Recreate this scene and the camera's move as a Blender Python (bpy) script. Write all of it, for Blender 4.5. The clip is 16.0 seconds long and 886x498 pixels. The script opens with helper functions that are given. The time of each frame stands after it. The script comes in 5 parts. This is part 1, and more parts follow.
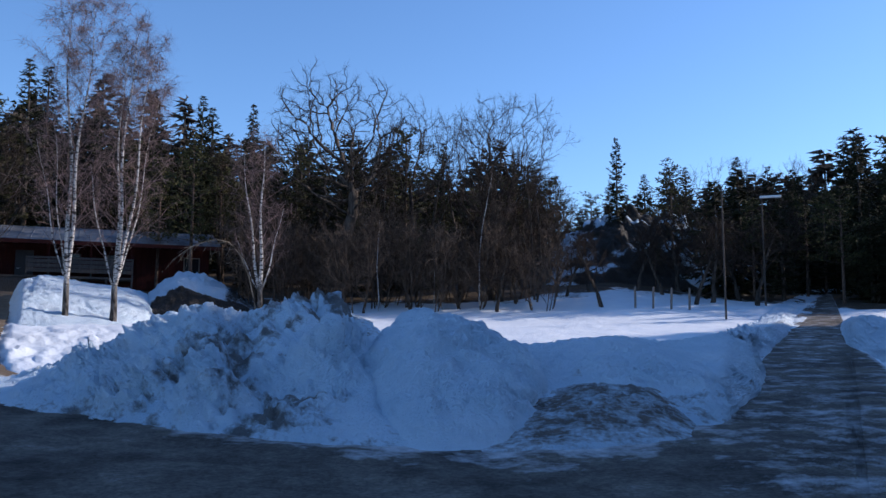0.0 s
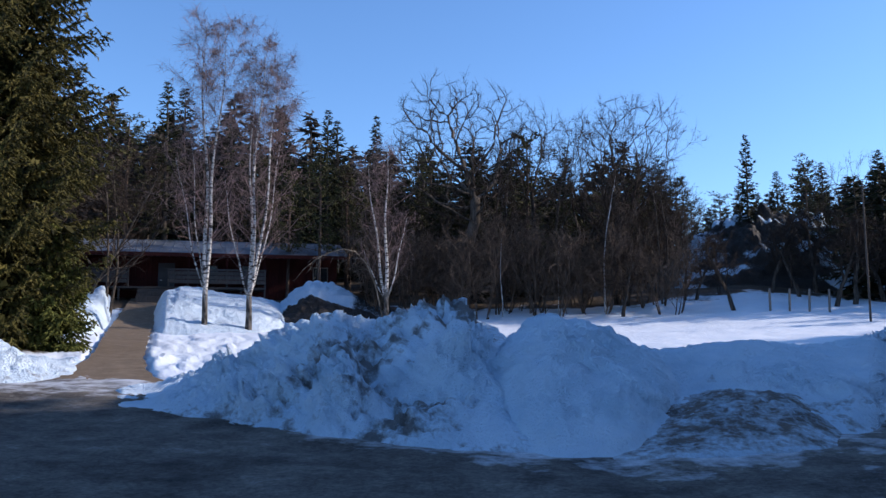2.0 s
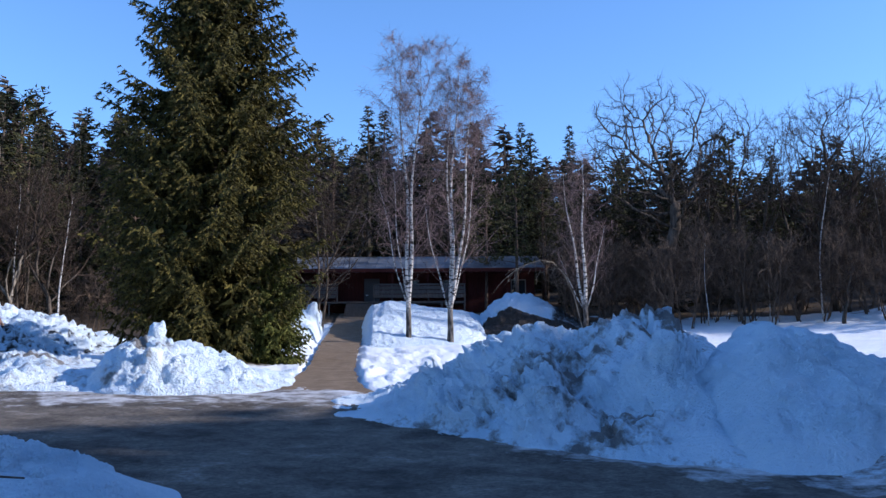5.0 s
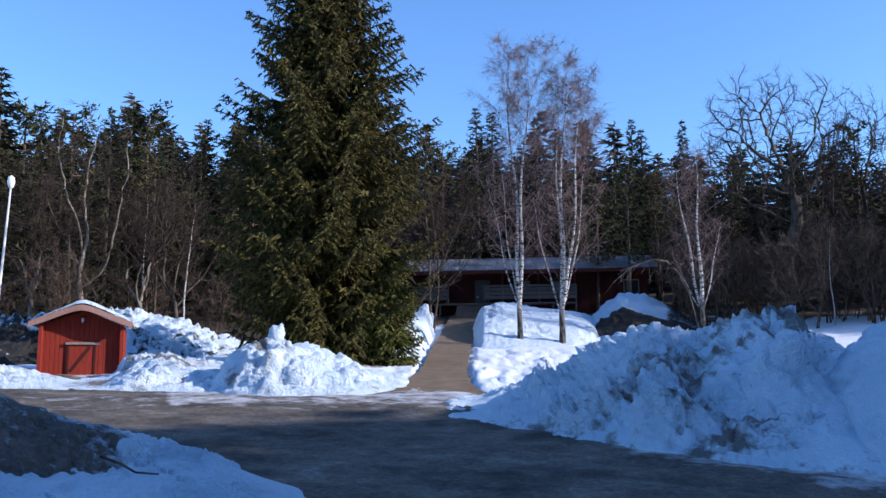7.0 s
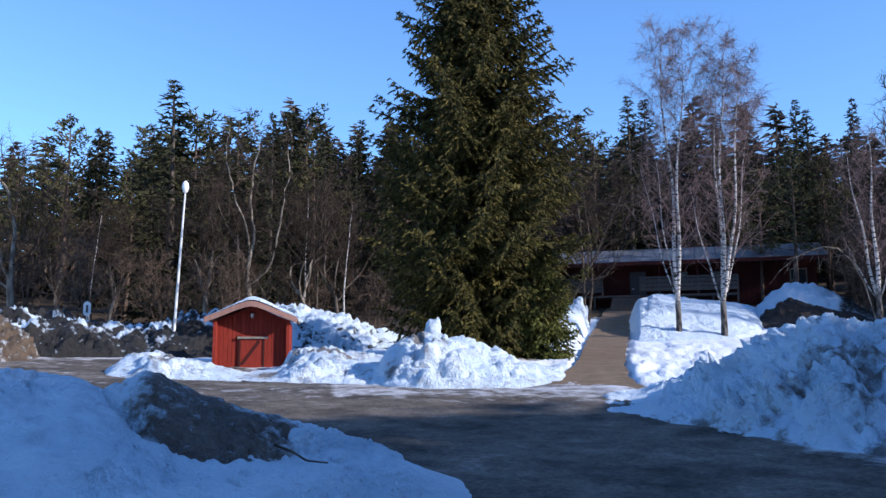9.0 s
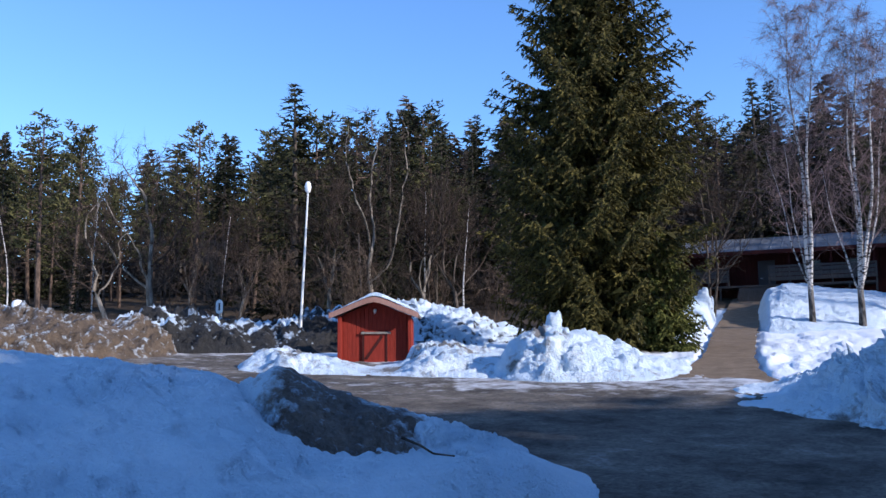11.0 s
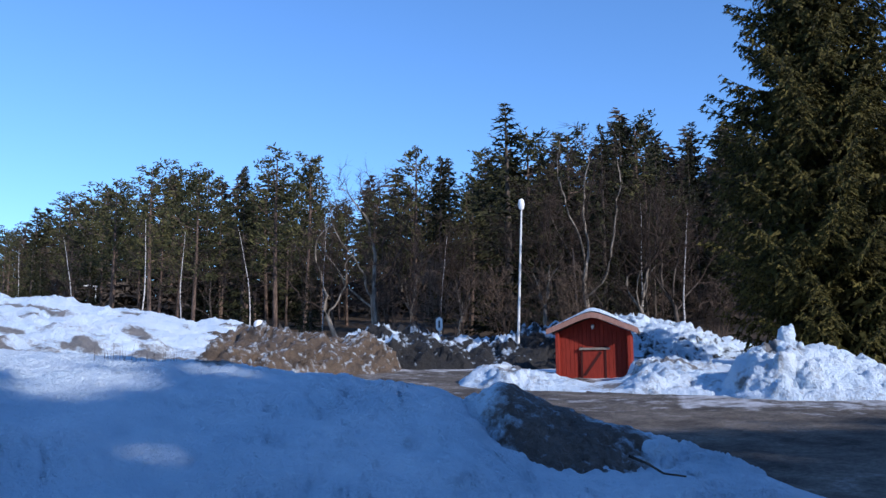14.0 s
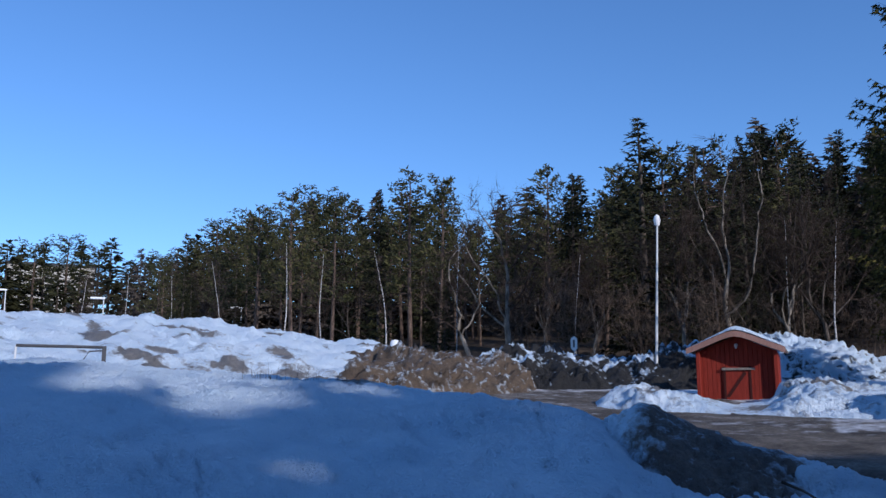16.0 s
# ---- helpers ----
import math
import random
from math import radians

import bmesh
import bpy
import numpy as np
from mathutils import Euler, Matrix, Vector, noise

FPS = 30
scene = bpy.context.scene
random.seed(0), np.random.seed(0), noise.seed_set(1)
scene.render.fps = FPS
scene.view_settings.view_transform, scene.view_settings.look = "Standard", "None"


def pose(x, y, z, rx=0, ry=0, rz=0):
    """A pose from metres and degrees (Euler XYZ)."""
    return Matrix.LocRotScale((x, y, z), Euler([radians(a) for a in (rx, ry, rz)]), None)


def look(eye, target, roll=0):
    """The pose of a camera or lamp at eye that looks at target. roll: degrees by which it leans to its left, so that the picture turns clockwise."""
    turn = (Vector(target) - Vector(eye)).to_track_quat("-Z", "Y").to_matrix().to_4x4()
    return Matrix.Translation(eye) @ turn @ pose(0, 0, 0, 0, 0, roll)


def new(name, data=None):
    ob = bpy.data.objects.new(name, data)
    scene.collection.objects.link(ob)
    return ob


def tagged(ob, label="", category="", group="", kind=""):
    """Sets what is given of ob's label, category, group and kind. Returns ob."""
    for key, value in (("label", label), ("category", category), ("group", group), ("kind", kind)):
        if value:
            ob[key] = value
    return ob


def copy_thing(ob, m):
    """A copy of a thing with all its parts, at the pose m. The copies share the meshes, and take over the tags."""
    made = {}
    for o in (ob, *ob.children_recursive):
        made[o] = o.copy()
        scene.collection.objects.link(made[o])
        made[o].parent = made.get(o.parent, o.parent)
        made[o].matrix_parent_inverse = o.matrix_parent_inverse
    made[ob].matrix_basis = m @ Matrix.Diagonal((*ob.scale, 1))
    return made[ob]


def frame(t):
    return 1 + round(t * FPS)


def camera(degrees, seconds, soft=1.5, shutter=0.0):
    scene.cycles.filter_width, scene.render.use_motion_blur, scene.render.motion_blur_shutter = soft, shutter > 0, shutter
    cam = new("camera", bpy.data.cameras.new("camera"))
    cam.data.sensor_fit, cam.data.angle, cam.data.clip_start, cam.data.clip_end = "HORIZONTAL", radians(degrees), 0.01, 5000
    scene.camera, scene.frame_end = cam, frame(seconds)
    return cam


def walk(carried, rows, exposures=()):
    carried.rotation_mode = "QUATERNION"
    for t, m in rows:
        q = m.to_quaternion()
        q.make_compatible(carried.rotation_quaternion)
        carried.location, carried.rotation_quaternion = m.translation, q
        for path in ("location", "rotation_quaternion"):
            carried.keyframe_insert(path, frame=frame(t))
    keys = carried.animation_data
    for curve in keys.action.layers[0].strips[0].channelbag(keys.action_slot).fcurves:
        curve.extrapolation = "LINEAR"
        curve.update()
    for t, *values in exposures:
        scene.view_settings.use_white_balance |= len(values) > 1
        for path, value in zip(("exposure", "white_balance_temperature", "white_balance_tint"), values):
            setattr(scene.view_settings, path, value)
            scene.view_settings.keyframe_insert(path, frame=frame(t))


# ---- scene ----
cam = camera(53.53, 16.0, soft=1.5)
EYE = 1.7
PATH = [
    (0.0, pose(-0.021, 0.249, EYE, 96.76, -0.04, 4.78)),
    (0.5, pose(-0.029, 0.248, EYE, 96.76, -0.07, 6.72)),
    (1.0, pose(-0.038, 0.247, EYE, 96.79, -0.07, 8.68)),
    (1.5, pose(-0.046, 0.246, EYE, 96.87, 0.14, 10.56)),
    (2.0, pose(-0.056, 0.244, EYE, 97.16, 0.23, 12.83)),
    (2.5, pose(-0.063, 0.242, EYE, 97.30, 0.19, 14.59)),
    (3.0, pose(-0.072, 0.239, EYE, 97.40, 0.24, 16.68)),
    (3.5, pose(-0.082, 0.236, EYE, 97.63, 0.47, 19.11)),
    (4.0, pose(-0.091, 0.233, EYE, 97.83, 0.52, 21.44)),
    (4.5, pose(-0.100, 0.229, EYE, 97.92, 0.46, 23.64)),
    (7.0, pose(-0.136, 0.210, EYE, 98.10, 0.36, 32.88)),
    (7.5, pose(-0.143, 0.205, EYE, 98.16, 0.32, 34.85)),
    (8.0, pose(-0.153, 0.198, EYE, 98.08, 0.14, 37.76)),
    (8.5, pose(-0.161, 0.191, EYE, 97.99, 0.09, 40.15)),
    (9.0, pose(-0.170, 0.183, EYE, 97.72, 0.21, 42.81)),
    (9.5, pose(-0.176, 0.177, EYE, 97.71, 0.52, 44.87)),
    (10.0, pose(-0.181, 0.172, EYE, 97.59, 0.61, 46.47)),
    (12.5, pose(-0.212, 0.133, EYE, 97.77, 0.46, 57.86)),
    (13.0, pose(-0.217, 0.124, EYE, 98.08, 0.55, 60.15)),
    (13.5, pose(-0.222, 0.116, EYE, 98.16, 0.57, 62.42)),
    (14.0, pose(-0.226, 0.108, EYE, 98.52, 0.35, 64.49)),
    (14.5, pose(-0.230, 0.099, EYE, 98.78, 0.31, 66.76)),
    (15.0, pose(-0.233, 0.090, EYE, 99.14, 0.09, 69.02)),
    (15.5, pose(-0.236, 0.081, EYE, 99.51, -0.02, 71.06)),
    (16.0, pose(-0.239, 0.073, EYE, 99.80, -0.09, 73.10)),
]
walk(cam, PATH, [(0.0, 0.16, 5250, 13), (2.5, 0.36, 5200, 13), (4.5, 0.52, 5050, 13), (9.0, 0.55, 5050, 13), (12.5, 0.38, 4950, 13), (14.5, 0.06, 4850, 13), (16.0, -0.29, 4800, 13)])

# ---- light ----
SUN_AZ, SUN_EL = -70.0, 24.0          # azimuth counted to the left of +y, elevation
world = bpy.data.worlds.new("sky")
scene.world = world
world.use_nodes = True
wn = world.node_tree.nodes
sky = wn.new("ShaderNodeTexSky")
sky.sky_type = "NISHITA"
sky.sun_disc = False
sky.sun_elevation = radians(SUN_EL)
sky.sun_rotation = radians(-SUN_AZ)
sky.altitude = 50
sky.air_density, sky.dust_density, sky.ozone_density = 1.0, 0.2, 2.9
world.node_tree.links.new(sky.outputs[0], wn["Background"].inputs[0])
wn["Background"].inputs[1].default_value = 0.15
sun_data = bpy.data.lights.new("sun", "SUN")
sun_data.energy, sun_data.angle, sun_data.color = 5.0, radians(0.55), (1.0, 0.79, 0.57)
sun = new("sun", sun_data)
sun.matrix_world = look((-math.sin(radians(SUN_AZ)) * 80, math.cos(radians(SUN_AZ)) * 80, 80 * math.tan(radians(SUN_EL))), (0, 0, 0))


# ---- materials ----
class Mat:
    """A node material with a Principled surface and short ways to add noise."""

    def __init__(self, name, rough=0.8, metal=0.0, spec=0.3):
        self.m = bpy.data.materials.new(name)
        self.m.use_nodes = True
        self.n, self.l = self.m.node_tree.nodes, self.m.node_tree.links
        self.b = self.n["Principled BSDF"]
        self.b.inputs["Roughness"].default_value = rough
        self.b.inputs["Metallic"].default_value = metal
        self.b.inputs["Specular IOR Level"].default_value = spec
        self.co = self.n.new("ShaderNodeTexCoord").outputs["Object"]

    def noise(self, scale, detail=4, rough=0.6, stretch=None):
        co = self.co
        if stretch:
            mp = self.n.new("ShaderNodeMapping")
            mp.inputs["Scale"].default_value = stretch
            self.l.new(co, mp.inputs["Vector"])
            co = mp.outputs[0]
        t = self.n.new("ShaderNodeTexNoise")
        t.inputs["Scale"].default_value = scale
        t.inputs["Detail"].default_value = detail
        t.inputs["Roughness"].default_value = rough
        self.l.new(co, t.inputs["Vector"])
        return t.outputs["Fac"]

    def ramp(self, fac, stops):
        r = self.n.new("ShaderNodeValToRGB")
        e = r.color_ramp.elements
        while len(e) < len(stops):
            e.new(0.5)
        for k, (p, c) in enumerate(stops):
            e[k].position = p
            e[k].color = (*c, 1) if len(c) == 3 else c
        self.l.new(fac, r.inputs[0])
        return r.outputs[0]

    def math(self, op, a, b, clamp=False):
        k = self.n.new("ShaderNodeMath")
        k.operation, k.use_clamp = op, clamp
        for i, v in enumerate((a, b)):
            if isinstance(v, (int, float)):
                k.inputs[i].default_value = v
            else:
                self.l.new(v, k.inputs[i])
        return k.outputs[0]

    def mix(self, fac, a, b, blend="MIX"):
        k = self.n.new("ShaderNodeMix")
        k.data_type, k.blend_type = "RGBA", blend
        for i, v in ((0, fac), (6, a), (7, b)):
            if isinstance(v, (int, float)):
                k.inputs[i].default_value = v
            elif isinstance(v, tuple):
                k.inputs[i].default_value = (*v, 1)
            else:
                self.l.new(v, k.inputs[i])
        return k.outputs[2]

    def attr(self, name):
        a = self.n.new("ShaderNodeAttribute")
        a.attribute_name = name
        return a.outputs["Fac"]

    def island(self):
        return self.n.new("ShaderNodeNewGeometry").outputs["Random Per Island"]

    def object_random(self):
        return self.n.new("ShaderNodeObjectInfo").outputs["Random"]

    def color(self, c):
        if isinstance(c, tuple):
            self.b.inputs["Base Color"].default_value = (*c, 1)
        else:
            self.l.new(c, self.b.inputs["Base Color"])
        return self

    def rough(self, fac):
        self.l.new(fac, self.b.inputs["Roughness"])
        return self

    def bump(self, h, strength=0.5, distance=0.03):
        k = self.n.new("ShaderNodeBump")
        k.inputs["Strength"].default_value = strength
        k.inputs["Distance"].default_value = distance
        self.l.new(h, k.inputs["Height"])
        self.l.new(k.outputs[0], self.b.inputs["Normal"])
        return self


def snow_material(name, dirt_color=(0.095, 0.080, 0.066), relief=0.9, cover=0.88):
    """Old snow, with grit and painted crease shade where the mesh's own darkening layer says so."""
    m = Mat(name, rough=0.65, spec=0.25)
    big, fine = m.noise(0.9, 5), m.noise(9, 5, 0.7)
    base = m.ramp(big, [(0.3, (0.63, 0.76, 0.885)), (0.7, (0.79, 0.885, 0.975))])
    both = m.math("ADD", m.math("MULTIPLY", fine, 0.6), m.math("MULTIPLY", m.noise(3.2, 6, 0.7), 0.4))
    d = m.math("ADD", m.attr("dirt_shade"), m.math("MULTIPLY", m.math("SUBTRACT", both, 0.5), 2.2))
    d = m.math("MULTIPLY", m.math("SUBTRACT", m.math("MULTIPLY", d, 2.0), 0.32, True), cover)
    dirt_shade = m.mix(m.noise(25, 3), dirt_color, tuple(c * 2.2 for c in dirt_color))
    dirt_shade = m.mix(0.8, dirt_shade, m.ramp(m.noise(2.6, 5, 0.7), [(0.35, (0.45, 0.45, 0.45)), (0.65, (1.3, 1.28, 1.22))]), "MULTIPLY")
    speck = m.math("MULTIPLY", m.math("SUBTRACT", m.noise(13, 3, 0.75), 0.60), 5.0, True)
    speck = m.math("MULTIPLY", speck, m.math("MULTIPLY", m.math("SUBTRACT", m.noise(0.7, 3), 0.40), 3.5, True))
    d = m.math("MAXIMUM", d, m.math("MULTIPLY", speck, 0.40))
    m.color(m.mix(d, base, dirt_shade))
    m.bump(m.math("ADD", m.math("ADD", m.noise(4.5, 7, 0.7), m.math("MULTIPLY", m.noise(22, 4), 0.75)), m.math("MULTIPLY", m.noise(1.4, 4), 1.2)), relief, 0.15)
    return m.m


SNOW = snow_material("old_snow")
BLACK_SNOW = snow_material("black_gritty_snow", (0.036, 0.031, 0.026), cover=0.985)
GREY_SNOW = snow_material("grey_gritty_snow", (0.100, 0.074, 0.052), 1.0, cover=0.95)
EARTH_SNOW = snow_material("dark_earth_bank", (0.022, 0.016, 0.011), cover=0.985)
SOFT_SNOW = snow_material("soft_settled_snow", relief=0.95)
# dirty snow coloured near black to stand for the shade of the spruce
SHADE_DARK_SNOW = snow_material("shade_darkened_dirty_snow", (0.014, 0.0125, 0.011), cover=0.985)
BROWN_SNOW = snow_material("earthy_snow", (0.080, 0.058, 0.038), cover=0.985)


def ground_material():
    m = Mat("snow_and_forest_floor", rough=0.75, spec=0.2)
    snow = m.ramp(m.noise(0.5, 5), [(0.3, (0.72, 0.77, 0.83)), (0.7, (0.85, 0.885, 0.92))])
    litter = m.ramp(m.noise(1.6, 6, 0.7), [(0.3, (0.030, 0.023, 0.015)), (0.7, (0.11, 0.08, 0.05))])
    bare = m.math("ADD", m.attr("bare"), m.math("MULTIPLY", m.math("SUBTRACT", m.noise(0.55, 6, 0.65), 0.5), 1.6))
    bare = m.math("MULTIPLY", m.math("SUBTRACT", bare, 0.5), 6.0, True)
    m.color(m.mix(bare, snow, litter))
    m.bump(m.math("ADD", m.noise(1.3, 5, 0.6), m.math("MULTIPLY", m.noise(9, 4), 0.25)), 0.6, 0.16)
    return m.m


def road_material():
    """Wet, icy gravel road: dark tracks, packed grey ice and slush."""
    m = Mat("icy_road", rough=0.8, spec=0.22)
    streak = m.noise(0.8, 10, 0.78)
    ice = m.ramp(streak, [(0.38, (0.046, 0.040, 0.034)), (0.50, (0.108, 0.094, 0.076)), (0.60, (0.17, 0.150, 0.122)), (0.72, (0.32, 0.30, 0.28))])
    edge = m.math("ADD", m.attr("slush"), m.math("MULTIPLY", m.math("SUBTRACT", m.noise(1.7, 6, 0.7), 0.5), 1.5))
    edge = m.math("MULTIPLY", m.math("SUBTRACT", edge, 0.45), 2.5, True)
    grit = m.ramp(m.noise(17, 6, 0.8), [(0.38, (0.45, 0.45, 0.46)), (0.62, (1.45, 1.40, 1.34))])
    m.color(m.mix(edge, m.mix(0.8, ice, grit, "MULTIPLY"), (0.62, 0.63, 0.65)))
    m.rough(m.ramp(streak, [(0.3, (0.9,) * 3), (0.75, (0.68,) * 3)]))
    m.bump(m.noise(14, 6, 0.75), 0.7, 0.035)
    return m.m


def path_material():
    m = Mat("gravel_path", rough=0.85, spec=0.2)
    c = m.ramp(m.noise(2.2, 6, 0.7), [(0.3, (0.13, 0.095, 0.06)), (0.6, (0.22, 0.165, 0.11)), (0.8, (0.34, 0.28, 0.21))])
    m.color(m.mix(0.6, c, m.ramp(m.noise(45, 2), [(0.4, (0.6,) * 3), (0.6, (1.2,) * 3)]), "MULTIPLY"))
    m.bump(m.noise(20, 5, 0.7), 0.5, 0.03)
    return m.m


def bark_material(name, dark, light, scale=6.0, lo=0.4, hi=0.65, stretch=(1, 1, 0.25)):
    m = Mat(name, rough=0.9, spec=0.15)
    f = m.noise(scale, 5, 0.65, stretch)
    c = m.ramp(f, [(lo, dark), (hi, light)])
    c = m.mix(0.5, c, m.ramp(m.object_random(), [(0, (0.75, 0.75, 0.75)), (1, (1.15, 1.1, 1.05))]), "MULTIPLY")
    m.color(c).bump(f, 0.6, 0.03)
    return m.m


def needle_material(name, dark, light, rand=0.5):
    m = Mat(name, rough=0.75, spec=0.15)
    c = m.ramp(m.island(), [(0.0, dark), (1.0, light)])
    c = m.mix(rand, c, m.ramp(m.object_random(), [(0, (0.6, 0.65, 0.7)), (1, (1.3, 1.15, 0.9))]), "MULTIPLY")
    m.color(c)
    return m.m


def wood_paint(name, dark, light, grain=(14, 14, 1.2)):
    m = Mat(name, rough=0.8, spec=0.2)
    f = m.noise(2.5, 6, 0.7, grain)
    c = m.ramp(f, [(0.3, dark), (0.7, light)])
    c = m.mix(0.5, c, m.ramp(m.object_random(), [(0, (0.8,) * 3), (1, (1.12,) * 3)]), "MULTIPLY")
    m.color(c).bump(f, 0.4, 0.006)
    return m.m


GROUND, ROAD, GRAVEL = ground_material(), road_material(), path_material()
BARK = bark_material("grey_brown_bark", (0.034, 0.028, 0.023), (0.13, 0.108, 0.086))
# bark lightened so that sunlight on the limbs is painted into it
SUNLIT_BARK = bark_material("sunlit_bark", (0.09, 0.078, 0.062), (0.30, 0.265, 0.215))
PINE_BARK = bark_material("pine_bark", (0.048, 0.036, 0.028), (0.18, 0.128, 0.095))
BIRCH_BARK = bark_material("birch_bark", (0.03, 0.027, 0.025), (0.58, 0.555, 0.52), 5.0, 0.38, 0.48, (1, 1, 2.2))


def birch_stem_material():
    """White bark with dark bands, giving way to black plates towards the foot."""
    m = Mat("birch_stem_bark", rough=0.85, spec=0.2)
    band = m.ramp(m.noise(5.0, 5, 0.65, (1, 1, 2.4)), [(0.43, (0.035, 0.030, 0.027)), (0.52, (0.50, 0.475, 0.44))])
    xyz = m.n.new("ShaderNodeSeparateXYZ")
    m.l.new(m.co, xyz.inputs[0])
    up = m.math("SUBTRACT", 1.45, m.math("MULTIPLY", xyz.outputs[2], 0.50))
    plate = m.math("MULTIPLY", m.math("SUBTRACT", m.math("ADD", up, m.math("MULTIPLY", m.noise(4.0, 5, 0.7, (1, 1, 0.4)), 1.3)), 1.15), 3.0, True)
    rough_bark = m.ramp(m.noise(9, 4, 0.6, (1, 1, 0.3)), [(0.4, (0.014, 0.0125, 0.011)), (0.65, (0.15, 0.135, 0.12))])
    m.color(m.mix(plate, band, rough_bark)).bump(m.noise(12, 4), 0.5, 0.02)
    return m.m


BIRCH_FOOT = birch_stem_material()
TWIG = bark_material("twigs", (0.027, 0.020, 0.015), (0.075, 0.054, 0.040))
TAN_TWIG = bark_material("tan_twigs", (0.055, 0.041, 0.030), (0.155, 0.115, 0.084))
BIRCH_TWIG = bark_material("birch_twigs", (0.13, 0.092, 0.084), (0.30, 0.215, 0.20))
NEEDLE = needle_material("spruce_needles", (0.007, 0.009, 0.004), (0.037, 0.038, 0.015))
# sunlight is tinted into the olive end of this colour, scattered at random
BIG_NEEDLE = needle_material("sunlit_tint_spruce_needles", (0.008, 0.010, 0.0035), (0.110, 0.094, 0.021), 0.0)
YOUNG_NEEDLE = needle_material("young_spruce_needles", (0.030, 0.036, 0.008), (0.125, 0.128, 0.026), 0.0)
PINE_NEEDLE = needle_material("pine_needles", (0.018, 0.023, 0.010), (0.092, 0.088, 0.032))
RED = wood_paint("red_ochre_boards", (0.135, 0.016, 0.009), (0.27, 0.034, 0.018))
RED_TRIM = wood_paint("faded_trim", (0.20, 0.105, 0.08), (0.36, 0.22, 0.17))
# red boards darkened to stand for the shade of the house's roof and trees
SHADE_RED = wood_paint("shade_darkened_red_boards", (0.026, 0.007, 0.0055), (0.066, 0.013, 0.010))
OLD_WOOD = wood_paint("dark_weathered_deck_wood", (0.045, 0.038, 0.032), (0.12, 0.102, 0.088))
GREY_WOOD = wood_paint("weathered_wood", (0.13, 0.11, 0.09), (0.30, 0.26, 0.22))
def tin_material():
    m = Mat("roof_sheet", rough=0.5, metal=0.4)
    m.color(m.ramp(m.noise(0.7, 4, 0.6, (1, 0.25, 1)), [(0.35, (0.10, 0.11, 0.13)), (0.65, (0.21, 0.225, 0.25))]))
    m.rough(m.ramp(m.noise(3, 3), [(0.3, (0.4,) * 3), (0.7, (0.65,) * 3)]))
    return m.m


TIN = tin_material()
GALV = Mat("pale_painted_steel", rough=0.5).color((0.66, 0.66, 0.64)).m
DARK_METAL = Mat("dark_metal", rough=0.6, metal=0.3).color((0.06, 0.06, 0.065)).m
LAMP_WHITE = Mat("lamp_plastic", rough=0.35).color((0.80, 0.80, 0.78)).m
GLASS = Mat("window_glass", rough=0.08, spec=0.6).color((0.02, 0.022, 0.025)).m
PALE_RENDER = Mat("pale_render", rough=0.85).color((0.42, 0.39, 0.34)).m
WHITE_PAINT = Mat("white_paint", rough=0.6).color((0.78, 0.78, 0.76)).m


# ---- terrain ----
def at(az, d):
    """Plan place at azimuth az (degrees to the left of +y) and d metres out."""
    return -math.sin(radians(az)) * d, math.cos(radians(az)) * d


def soft(x, w):
    return w * np.logaddexp(0, np.asarray(x, float) / w)


def height(az, d):
    """Height of the ground: it rises gently away, and into a wooded slope."""
    az, d = np.asarray(az, float), np.asarray(d, float)
    z = 0.08 * soft(d - 4, 1.5) - 0.08 * soft(d - 95, 8)
    hill = np.interp(az, [-180, -60, -30, -18, -6, 3, 20, 40, 60, 75, 90, 130, 180], [0, 0, 0.03, 0.05, 0.16, 0.12, 0.10, 0.10, 0.08, 0.05, 0, 0, 0])
    return z + hill * (soft(d - 43, 2) - soft(d - 90, 6))


def wobble(x, y, s, seed=0.0, octaves=3):
    """Smooth noise on arrays of plan places, about -1 to 1."""
    return np.array([noise.fractal(Vector((a * s + seed, b * s - seed, seed)), 0.9, 2.0, octaves) for a, b in zip(np.ravel(x), np.ravel(y))]).reshape(np.shape(x))


def clods(x, y, z, s, seed=0.0):
    """Rounded lumps with creases between them, 0 to 1."""
    out = np.array([noise.voronoi(Vector((a * s + seed, b * s - seed, h * s + seed)))[0][0] for a, b, h in zip(np.ravel(x), np.ravel(y), np.ravel(z))]).reshape(np.shape(x))
    return np.clip(1 - 1.5 * out * out, 0, 1)


def grid_mesh(name, X, Y, Z, mat, layers=None, wrap=False):
    n, k = X.shape
    me = bpy.data.meshes.new(name)
    idx = np.arange(n * k).reshape(n, k)
    if wrap:
        idx = np.vstack([idx, idx[:1]])
    f = np.stack([idx[:-1, :-1], idx[:-1, 1:], idx[1:, 1:], idx[1:, :-1]], -1).reshape(-1, 4)
    me.from_pydata(np.stack([X, Y, Z], -1).reshape(-1, 3).tolist(), [], f.tolist())
    for nm, values in (layers or {}).items():
        a = me.attributes.new(nm, "FLOAT", "POINT")
        a.data.foreach_set("value", np.ravel(values).astype(np.float32))
    me.polygons.foreach_set("use_smooth", [True] * len(me.polygons))
    me.materials.append(mat)
    return me


def polar(azs, ds):
    A, D = np.meshgrid(azs, ds, indexing="ij")
    return A, D, -np.sin(np.radians(A)) * D, np.cos(np.radians(A)) * D


